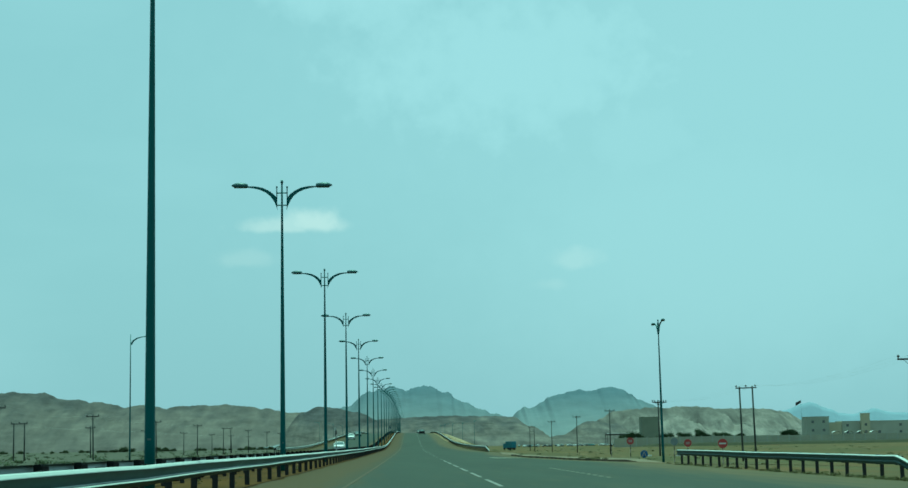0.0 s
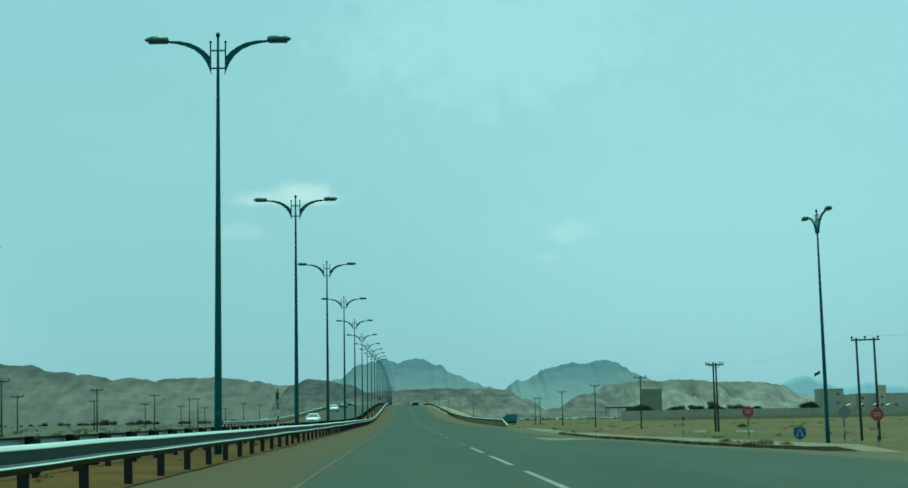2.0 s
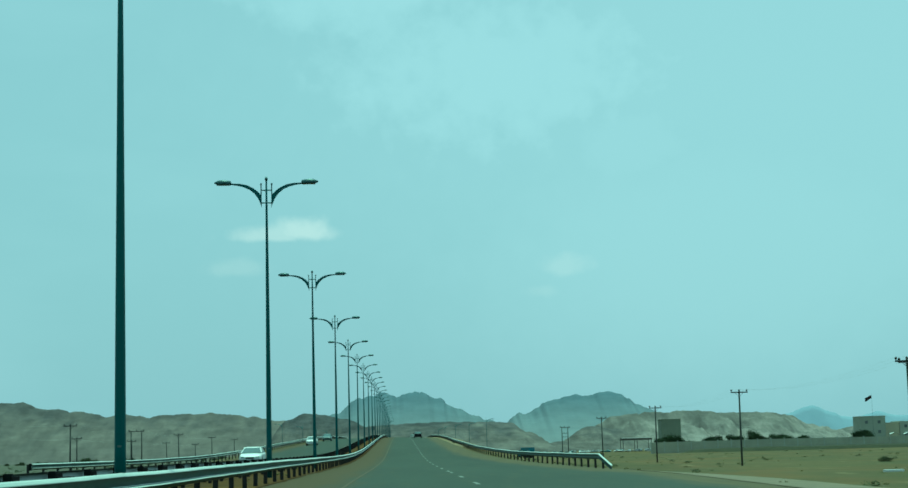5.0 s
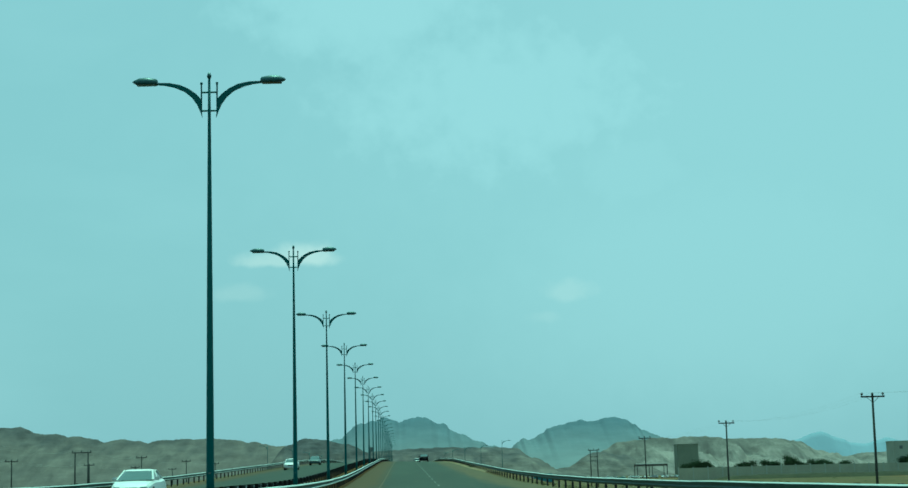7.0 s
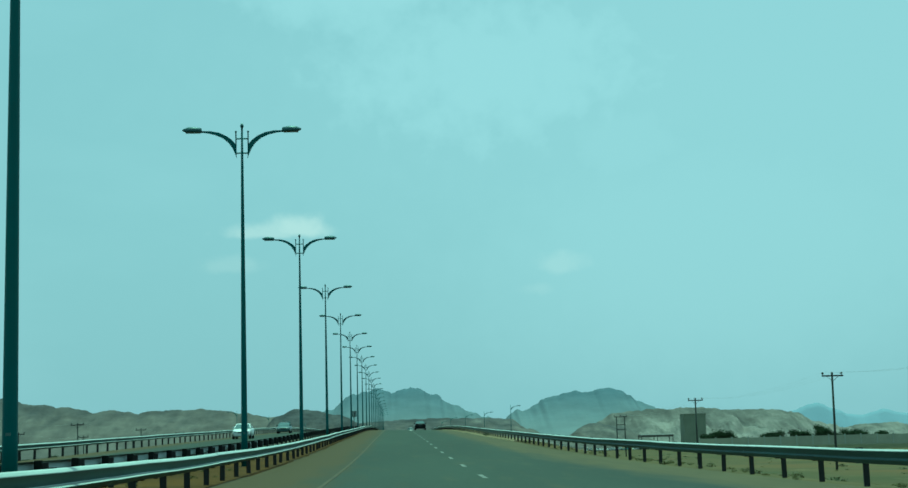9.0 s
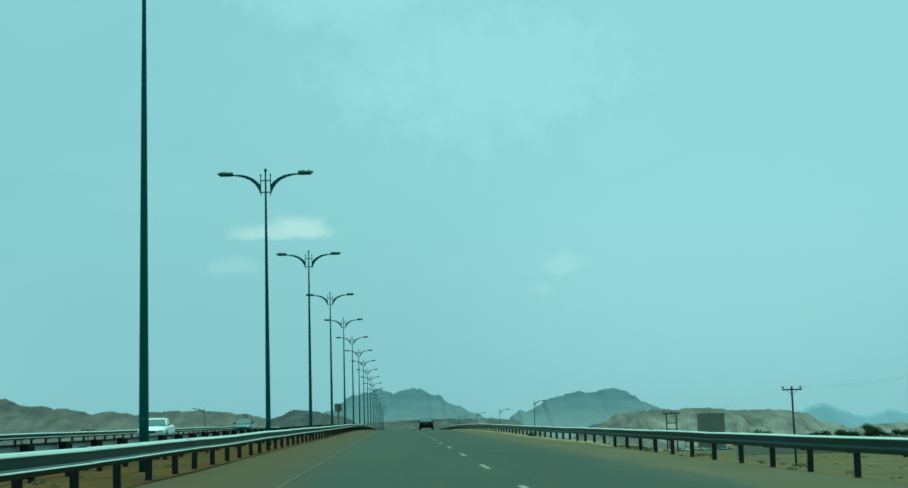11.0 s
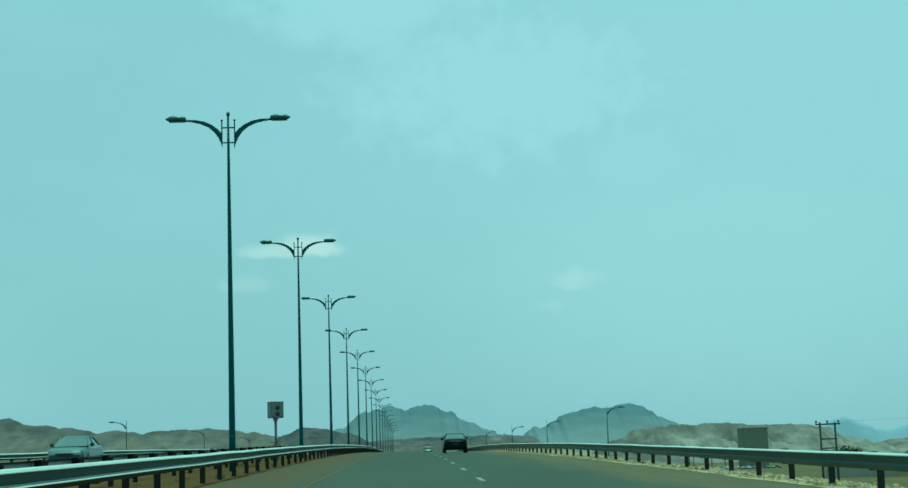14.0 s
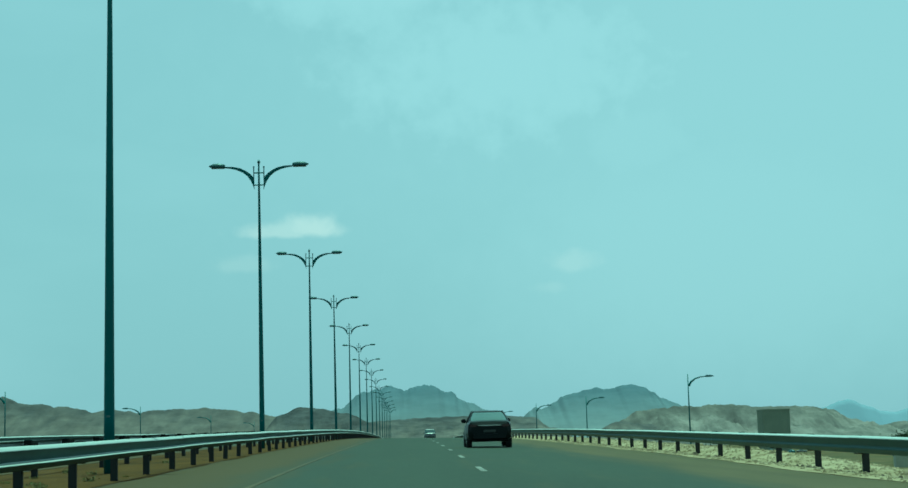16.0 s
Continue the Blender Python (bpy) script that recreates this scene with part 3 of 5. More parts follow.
def guard_rail(label, x_of, y0, y1, top, face, spacing, many=300, ends=(False, False), steel=None, shallow=False):
    """A rail on posts along x = x_of(y); top: its height over the road, face: the side that traffic sees."""
    rail = thing("guard_rail", Matrix.Identity(4), label, "guard rail", group="guard rails")
    section = beam_section(face, shallow)
    # with steel given, the whole front and the top edge are darkened too
    shaded = (*range(12), 21, 22, 23) if steel else (3, 4, 5, 6, 7, 8, 9) if shallow else (3, 4, 8, 9, 10)
    length = 4 * spacing

    def bent(y):
        """Small knocks and settling, so that no rail is dead straight."""
        return 0.016 * noise.noise((y * 0.16, 3.3 * face, x_of(0))) + 0.007 * noise.noise((y * 0.6, 1.1, x_of(0)))

    n = int(math.ceil((y1 - y0) / length))
    for k in range(n):
        a, b = y0 + k * length - 0.15, min(y0 + (k + 1) * length, y1)
        steps = 4
        sag = 0.003 * math.sin(k * 2.3)
        ys_ = [a + (b - a) * s / steps for s in range(steps + 1)]
        pts = [(x_of(y) + bent(y + 50), y, top(y) - 0.31 + sag + bent(y)) for y in ys_]
        if k % 2:
            pts = [(p[0] + 0.003 * face, p[1], p[2] + 0.001) for p in pts]
        if ends[0] and k == 0:
            pts = [(pts[0][0] + 0.35 * face * -1, pts[0][1] - 2.6, pts[0][2] - 0.62), (pts[0][0], pts[0][1] - 0.5, pts[0][2] - 0.06)] + pts
        if ends[1] and k == n - 1:
            pts = pts + [(pts[-1][0], pts[-1][1] + 0.5, pts[-1][2] - 0.06), (pts[-1][0] - 0.35 * face, pts[-1][1] + 2.6, pts[-1][2] - 0.62)]
        beam = part("beam", sweep(bmesh.new(), section, pts), steel or GALVANISED, rail, smooth=False)
        if shaded:
            # shade put into the colour: darker zinc in the trough and along the lower edge
            beam.data.materials.append(SHADED_ZINC)
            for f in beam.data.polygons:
                f.material_index = 1 if f.index % len(section) in shaded else 0
    count = int((y1 - y0) / spacing)
    rest_v, rest_f = [], []
    for k in range(count + 1):
        y = y0 + k * spacing
        x, z = x_of(y), top(y)
        lean = random.gauss(0, 0.8)
        if k < many:
            shared("post", me_post, rail, pose(x - 0.2 * face, y, z - 0.03, lean, random.gauss(0, 0.8)))
            shared("spacer", me_spacer, rail, pose(x - 0.075 * face, y, z - 0.16))
        else:
            for (u0, u1, w, lo, hi) in ((-0.26, -0.14, 0.045, -0.83, -0.03), (-0.145, -0.013, 0.09, -0.32, 0.01)):
                i = len(rest_v)
                for dz in (lo, hi):
                    rest_v += [(x + face * u0, y - w, z + dz), (x + face * u1, y - w, z + dz), (x + face * u1, y + w, z + dz), (x + face * u0, y + w, z + dz)]
                rest_f += [(i, i + 1, i + 5, i + 4), (i + 1, i + 2, i + 6, i + 5), (i + 2, i + 3, i + 7, i + 6), (i + 3, i, i + 4, i + 7), (i + 4, i + 5, i + 6, i + 7)]
    if rest_v:
        me = bpy.data.meshes.new("far_posts")
        me.from_pydata(rest_v, [], rest_f)
        me.materials.append(POST)
        ob = new("far_posts", me)
        ob.parent = rail
        ob["kind"] = "stuff"
    return rail


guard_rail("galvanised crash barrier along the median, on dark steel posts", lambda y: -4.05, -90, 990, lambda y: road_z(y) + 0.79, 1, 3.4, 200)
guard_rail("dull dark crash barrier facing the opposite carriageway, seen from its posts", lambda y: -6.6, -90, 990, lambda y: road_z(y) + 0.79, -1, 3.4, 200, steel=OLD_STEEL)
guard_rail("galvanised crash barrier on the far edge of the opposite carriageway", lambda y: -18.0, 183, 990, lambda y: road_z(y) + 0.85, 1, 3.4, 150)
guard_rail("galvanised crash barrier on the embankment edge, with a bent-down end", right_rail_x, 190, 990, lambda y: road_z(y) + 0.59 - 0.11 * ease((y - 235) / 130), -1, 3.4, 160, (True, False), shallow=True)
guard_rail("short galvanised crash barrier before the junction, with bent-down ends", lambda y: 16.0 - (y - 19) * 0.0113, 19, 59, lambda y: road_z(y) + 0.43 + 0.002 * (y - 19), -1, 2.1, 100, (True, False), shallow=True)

# ---- street lamps ----
LAMP_GAP, LAMP_X = 33.8, -5.2


def double_lamp():
    lamp = thing("street_lamp", pose(LAMP_X, -1.14, 0), "tall dark green twin-arm street lamp on the median", "street lamp", group="median street lamps")
    part("pole", tube(bmesh.new(), [(0, 0, -0.2), (0, 0, 1.2), (0, 0, 4.0), (0, 0, 8.0), (0, 0, 10.9), (0, 0, 12.05)], [0.112, 0.108, 0.092, 0.066, 0.044, 0.034], 14), POLE_PAINT, lamp, smooth=True)
    part("finial", tube(bmesh.new(), [(0, 0, 12.02), (0, 0, 12.08), (0, 0, 12.1), (0, 0, 12.2)], [0.036, 0.06, 0.066, 0.03], 12), HEAD_METAL, lamp, "pale cap on the pole's top", True)
    bm = bmesh.new()
    box(bm, -0.2, -0.2, -0.1, 0.2, 0.2, 0.04, 0.015)
    part("base_plate", bm, IRON, lamp)
    bm = bmesh.new()
    box(bm, -0.035, -0.112, 1.21, 0.035, -0.1, 1.25)
    part("tag_plate", bm, TAG_PLATE, lamp, "small pale metal tag")
    for s in (-1, 1):
        part("side_bar", tube(bmesh.new(), [(s * 0.215, 0, 11.05), (s * 0.215, 0, 11.86), (s * 0.215, 0, 11.87), (s * 0.215, 0, 11.92)], [0.022, 0.022, 0.036, 0.036], 8), POLE_PAINT, lamp)
        # a horn-shaped arm: a blade that tapers outwards
        bm = bmesh.new()
        outer = [(0.19, 10.92), (0.25, 11.1), (0.34, 11.3), (0.48, 11.5), (0.68, 11.67), (0.95, 11.79), (1.2, 11.85), (1.45, 11.88)]
        inner = [(0.19, 10.94), (0.215, 11.2), (0.235, 11.46), (0.36, 11.6), (0.55, 11.74), (0.8, 11.86), (1.1, 11.92), (1.45, 11.93)]
        ring = [[bm.verts.new((s * px, t, pz)) for px, pz in outer] for t in (-0.035, 0.035)] + [[bm.verts.new((s * px, t, pz)) for px, pz in inner] for t in (0.035, -0.035)]
        for a in range(4):
            for k in range(7):
                bm.faces.new((ring[a][k], ring[a][k + 1], ring[(a + 1) % 4][k + 1], ring[(a + 1) % 4][k]))
        for k in (0, 7):
            bm.faces.new([r[k] for r in ring])
        bmesh.ops.recalc_face_normals(bm, faces=bm.faces)
        arm = part("arm", bm, POLE_PAINT, lamp)
        bm = bmesh.new()
        head = []
        for u, w, lo, hi in ((0.0, 0.09, -0.05, 0.05), (0.03, 0.13, -0.075, 0.085), (0.3, 0.16, -0.085, 0.12), (0.5, 0.14, -0.08, 0.1), (0.64, 0.08, -0.04, 0.04), (0.69, 0.03, -0.015, 0.01)):
            x = 1.42 + u
            head.append([bm.verts.new((s * x, yy, 11.95 + 0.03 * u + zz)) for yy, zz in ((-w, lo * 0.5), (-w * 0.8, hi * 0.7), (-w * 0.35, hi), (w * 0.35, hi), (w * 0.8, hi * 0.7), (w, lo * 0.5), (w * 0.8, lo), (-w * 0.8, lo))])
        for a, b in zip(head, head[1:]):
            for k in range(8):
                bm.faces.new((a[k], a[(k + 1) % 8], b[(k + 1) % 8], b[k]))
        bm.faces.new(head[0])
        bm.faces.new(head[-1])
        bmesh.ops.recalc_face_normals(bm, faces=bm.faces)
        lamp_head = part("lamp_head", bm, HEAD_METAL, arm, "grey lamp head with a pale top", True)
        bm = bmesh.new()
        box(bm, min(s * 1.47, s * 2.0), -0.12, 11.868, max(s * 1.47, s * 2.0), 0.12, 11.9, 0.012)
        lens = part("lens", bm, LENS, arm)
    for z in (11.12, 11.64):
        part("crossbar", tube(bmesh.new(), [(-0.22, 0, z), (0.22, 0, z)], [0.026, 0.026], 8), POLE_PAINT, lamp)
    return lamp


first_lamp = double_lamp()
first_lamp.matrix_world = pose(LAMP_X, -1.14, road_z(-1.14))
for k in range(-1, 29):
    if k:
        y = -1.14 + LAMP_GAP * k
        copy_thing(first_lamp, pose(LAMP_X, y, road_z(y), 0, 0.12 * math.sin(3.1 * k), 1.5 * math.sin(1.7 * k)))


# ---- hills and peaks ----
def hill(name, label, x0, x1, y0, depth, crest, mat, rough=4.0, size=60.0, nx=150, ny=26, seed=0.0, base=-3.0, carve=0.0, octaves=5, jag=0.0):
    """A rocky ridge across the view. crest: a few places and heights along its top, from x0 to x1."""

    def top(x):
        for (a, ha), (b, hb) in zip(crest, crest[1:]):
            if a <= x <= b:
                return ha + (hb - ha) * ease((x - a) / (b - a))
        return 0.0

    def height(x, y):
        v = (y - y0) / depth
        k = max(0.0, 1 - abs(v)) if v < 0 else max(0.0, 1 - v * v)
        k = k**0.8
        gully = noise.ridged_multi_fractal((x / size, y / size * 0.4, seed + 5.0), 0.9, 2.1, octaves, 1.0, 2.0) - 1.1
        crag = noise.fractal((x / size * 3.1, y / size * 2, seed + 9.0), 0.7, 2.1, octaves)
        h = top(x + 0.12 * size * noise.noise((x / size * 1.3, seed, 0.4)))
        cut = abs(noise.noise((x / size * 0.8 + 0.3 * noise.noise((x / size, y / size, 2.0)), y / size * 0.12, seed + 3.0)))
        h -= carve * 4 * k * (1 - k) * max(0.0, 1 - 3.2 * cut) * min(1.0, h / 40)
        return base + k * (h - base) + min(1.0, k * 2.5) * min(1.0, h / 25) * rough * (0.5 * gully * (0.2 + 1.9 * k * (1 - k)) + 0.32 * crag * (0.5 + jag * k**8 + 2.6 * k * (1 - k)))

    cols = [x0 + (x1 - x0) * i / nx for i in range(nx + 1)]
    rows = [y0 - depth + 2 * depth * (j / ny) for j in range(ny + 1)]
    return tagged(sheet(name, cols, rows, height, mat), label, "hill", kind="structure")


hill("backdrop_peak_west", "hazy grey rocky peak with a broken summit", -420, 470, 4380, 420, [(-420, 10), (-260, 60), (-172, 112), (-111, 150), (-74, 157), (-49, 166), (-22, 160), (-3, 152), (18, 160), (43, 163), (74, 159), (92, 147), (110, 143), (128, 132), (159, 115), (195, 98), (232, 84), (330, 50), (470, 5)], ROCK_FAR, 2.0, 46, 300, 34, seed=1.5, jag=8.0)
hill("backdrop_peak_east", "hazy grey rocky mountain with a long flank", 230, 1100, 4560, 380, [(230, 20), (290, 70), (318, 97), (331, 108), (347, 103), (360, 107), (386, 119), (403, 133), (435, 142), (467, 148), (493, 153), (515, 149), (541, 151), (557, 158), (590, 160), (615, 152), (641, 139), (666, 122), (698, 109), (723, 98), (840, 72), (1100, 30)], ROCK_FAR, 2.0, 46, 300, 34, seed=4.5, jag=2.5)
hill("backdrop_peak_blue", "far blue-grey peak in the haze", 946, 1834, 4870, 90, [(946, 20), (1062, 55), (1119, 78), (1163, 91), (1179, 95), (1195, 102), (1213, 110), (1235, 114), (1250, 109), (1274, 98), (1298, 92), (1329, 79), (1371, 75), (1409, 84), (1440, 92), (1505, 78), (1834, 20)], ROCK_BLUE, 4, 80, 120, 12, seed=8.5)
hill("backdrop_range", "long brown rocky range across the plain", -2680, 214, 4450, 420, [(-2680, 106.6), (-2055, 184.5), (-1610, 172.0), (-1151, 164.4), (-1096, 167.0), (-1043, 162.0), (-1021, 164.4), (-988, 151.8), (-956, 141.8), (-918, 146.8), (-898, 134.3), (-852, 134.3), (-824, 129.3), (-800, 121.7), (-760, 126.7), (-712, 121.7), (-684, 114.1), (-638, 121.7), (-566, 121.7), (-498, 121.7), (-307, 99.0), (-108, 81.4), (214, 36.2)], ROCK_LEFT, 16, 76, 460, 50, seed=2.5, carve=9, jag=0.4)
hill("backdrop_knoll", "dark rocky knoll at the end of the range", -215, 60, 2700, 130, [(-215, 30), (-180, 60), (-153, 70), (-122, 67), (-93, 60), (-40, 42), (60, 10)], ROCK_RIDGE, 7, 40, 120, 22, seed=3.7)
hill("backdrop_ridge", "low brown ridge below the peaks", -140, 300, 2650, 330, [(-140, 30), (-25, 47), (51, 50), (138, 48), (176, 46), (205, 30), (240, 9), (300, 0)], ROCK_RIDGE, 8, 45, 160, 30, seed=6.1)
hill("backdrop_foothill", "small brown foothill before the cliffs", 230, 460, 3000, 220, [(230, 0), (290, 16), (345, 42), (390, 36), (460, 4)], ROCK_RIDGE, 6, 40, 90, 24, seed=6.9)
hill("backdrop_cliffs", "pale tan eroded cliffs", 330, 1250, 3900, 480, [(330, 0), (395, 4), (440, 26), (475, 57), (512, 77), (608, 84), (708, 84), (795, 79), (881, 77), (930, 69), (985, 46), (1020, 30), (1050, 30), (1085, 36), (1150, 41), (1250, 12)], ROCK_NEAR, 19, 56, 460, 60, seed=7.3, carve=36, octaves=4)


# ---- more materials ----
RED_SIGN = material("red_sign_face", (0.35, 0.032, 0.03), (0.27, 0.026, 0.025), rough=0.45, scale=3.0, bump=0.03)
BLUE_SIGN = material("blue_sign_face", (0.02, 0.11, 0.3), (0.018, 0.085, 0.24), rough=0.45, scale=3.0, bump=0.03)
WHITE_PAINT = material("white_paint", (0.78, 0.78, 0.76), (0.6, 0.6, 0.58), rough=0.5, scale=2.0, bump=0.03)
BLACK_PAINT = material("black_paint", (0.03, 0.03, 0.03), (0.02, 0.02, 0.02), rough=0.6, scale=2.0, bump=0.03)
FADED_WHITE = material("faded_white_paint", (0.42, 0.36, 0.35), (0.3, 0.26, 0.25), rough=0.7, scale=3.0, bump=0.03)
SIGN_BACK = material("bare_aluminium_sign_back", (0.26, 0.28, 0.28), (0.18, 0.2, 0.2), rough=0.6, metal=0.1, scale=2.0, bump=0.03)
CONCRETE = material("pale_concrete", (0.2, 0.165, 0.115), (0.12, 0.1, 0.075), rough=0.9, scale=1.2, fine=14.0, bump=0.3, gloss=0.1)
KERB_YELLOW = material("faded_yellow_kerb_paint", (0.3, 0.25, 0.13), (0.19, 0.16, 0.09), rough=0.8, scale=2.0, bump=0.2, random=0.3, gloss=0.1)
KERB_DUSTY = material("dusty_kerb_paint", (0.17, 0.14, 0.085), (0.11, 0.095, 0.06), rough=0.85, scale=2.0, bump=0.2, random=0.4, gloss=0.1)
KERB_DULL = material("dusty_dark_kerb_paint", (0.1, 0.088, 0.06), (0.055, 0.05, 0.038), rough=0.85, scale=2.0, bump=0.2, random=0.4, gloss=0.1)
KERB_BLACK = material("faded_black_kerb_paint", (0.05, 0.047, 0.038), (0.03, 0.029, 0.024), rough=0.8, scale=2.0, bump=0.2, random=0.3, gloss=0.1)
BOX_GREY = material("grey_cabinet_enamel", (0.25, 0.29, 0.28), (0.19, 0.225, 0.215), rough=0.5, metal=0.1, scale=1.5, bump=0.04)
TYRE = material("tyre_rubber", (0.025, 0.025, 0.025), (0.018, 0.018, 0.018), rough=0.85, scale=6.0)
RIM = material("alloy_rim", (0.45, 0.46, 0.46), (0.3, 0.3, 0.3), rough=0.35, metal=0.8, scale=6.0, bump=0)
CAR_GLASS = material("tinted_car_glass", (0.13, 0.17, 0.17), (0.09, 0.12, 0.12), rough=0.06, scale=1.0, bump=0)
TAIL_RED = material("tail_light_red", (0.04, 0.008, 0.008), (0.025, 0.006, 0.006), rough=0.2, scale=8.0, bump=0)
CLEAR_LAMP = material("headlight_clear", (0.6, 0.62, 0.62), (0.45, 0.47, 0.47), rough=0.15, scale=8.0, bump=0)
PLATE = material("dusty_plate", (0.04, 0.04, 0.035), (0.025, 0.025, 0.022), rough=0.6, scale=5.0, bump=0)
CHROME = material("chrome", (0.7, 0.71, 0.71), (0.6, 0.6, 0.6), rough=0.15, metal=1.0, scale=4.0, bump=0)
TRIM = material("black_plastic_trim", (0.03, 0.03, 0.032), (0.022, 0.022, 0.024), rough=0.6, scale=4.0)
LEAF = material("dusty_green_leaf", (0.085, 0.1, 0.052), (0.04, 0.052, 0.026), rough=0.8, scale=1.5, fine=8.0, bump=0.1, random=0.4, gloss=0.1)
DARK_LEAF = material("dark_green_leaf", (0.05, 0.07, 0.033), (0.026, 0.038, 0.018), rough=0.8, scale=1.5, fine=8.0, bump=0.1, random=0.4, gloss=0.1)
DRY = material("dry_scrub", (0.19, 0.185, 0.085), (0.1, 0.1, 0.048), rough=0.9, scale=2.0, fine=9.0, bump=0.1, random=0.4, gloss=0.1)
BARK = material("grey_brown_bark", (0.14, 0.11, 0.085), (0.08, 0.062, 0.05), rough=0.9, scale=3.0, stretch=(1, 1, 0.2), gloss=0.1)
CREAM_WALL = material("cream_render", (0.62, 0.57, 0.4), (0.5, 0.46, 0.34), rough=0.85, scale=0.2, fine=2.0, bump=0.1, gloss=0.1)
DARK_WALL = material("weathered_grey_render", (0.45, 0.46, 0.38), (0.35, 0.36, 0.3), rough=0.85, scale=0.2, fine=2.0, bump=0.1, gloss=0.1)
GREY_WALL = material("grey_render", (0.52, 0.52, 0.43), (0.42, 0.42, 0.35), rough=0.85, scale=0.2, fine=2.0, bump=0.1, gloss=0.1)
OLIVE_WALL = material("weathered_olive_cladding", (0.295, 0.312, 0.235), (0.22, 0.235, 0.18), rough=0.8, scale=0.15, fine=1.5, bump=0.1, gloss=0.1)
PALE_WALL = material("pale_boundary_wall", (0.5, 0.48, 0.36), (0.36, 0.35, 0.27), rough=0.9, scale=0.15, fine=2.0, bump=0.1, gloss=0.1)
WINDOW = material("dark_window", (0.16, 0.17, 0.17), (0.1, 0.11, 0.11), rough=0.2, scale=1.0, bump=0)
ROOF_BROWN = material("dull_brown_sheet_roof", (0.11, 0.1, 0.085), (0.075, 0.07, 0.06), rough=0.6, scale=0.3, fine=3.0)
TRUCK_BLUE = material("blue_truck_paint", (0.07, 0.2, 0.26), (0.055, 0.16, 0.21), rough=0.4, scale=2.0, bump=0.03)
DARK_EARTH = material("dark_scrubby_earth", (0.06, 0.058, 0.036), (0.035, 0.036, 0.024), rough=0.95, scale=0.3, fine=2.0, bump=0.5, depth=0.1, gloss=0.05)
CLOTH = material("dark_flag_cloth", (0.09, 0.07, 0.07), (0.05, 0.045, 0.045), rough=0.9, scale=3.0)


def car_paint(name, c):
    m = material(name, c, tuple(0.88 * v for v in c), rough=0.3, scale=0.8, fine=3.0, bump=0.01, gloss=0.15 if max(c) < 0.05 else 0.5)
    m.node_tree.nodes["Principled BSDF"].inputs["Coat Weight"].default_value = 0.0 if max(c) < 0.05 else 0.25
    return m


PAINTS = [car_paint("dark_car_paint", (0.006, 0.008, 0.009)), car_paint("white_car_paint", (0.78, 0.78, 0.76)), car_paint("silver_car_paint", (0.42, 0.43, 0.43)), car_paint("teal_car_paint", (0.05, 0.17, 0.18)), car_paint("sand_car_paint", (0.4, 0.35, 0.27)), car_paint("maroon_car_paint", (0.12, 0.02, 0.02)), car_paint("grey_car_paint", (0.16, 0.165, 0.165)), car_paint("dark_green_car_paint", (0.05, 0.09, 0.085))]


# ---- cars ----
def loft(bm, rings, cap=True):
    rows = [[bm.verts.new(p) for p in ring] for ring in rings]
    n = len(rows[0])
    for a, b in zip(rows, rows[1:]):
        for k in range(n):
            bm.faces.new((a[k], a[(k + 1) % n], b[(k + 1) % n], b[k]))
    if cap:
        bm.faces.new(rows[0])
        bm.faces.new(list(reversed(rows[-1])))
    bmesh.ops.recalc_face_normals(bm, faces=bm.faces)
    return bm


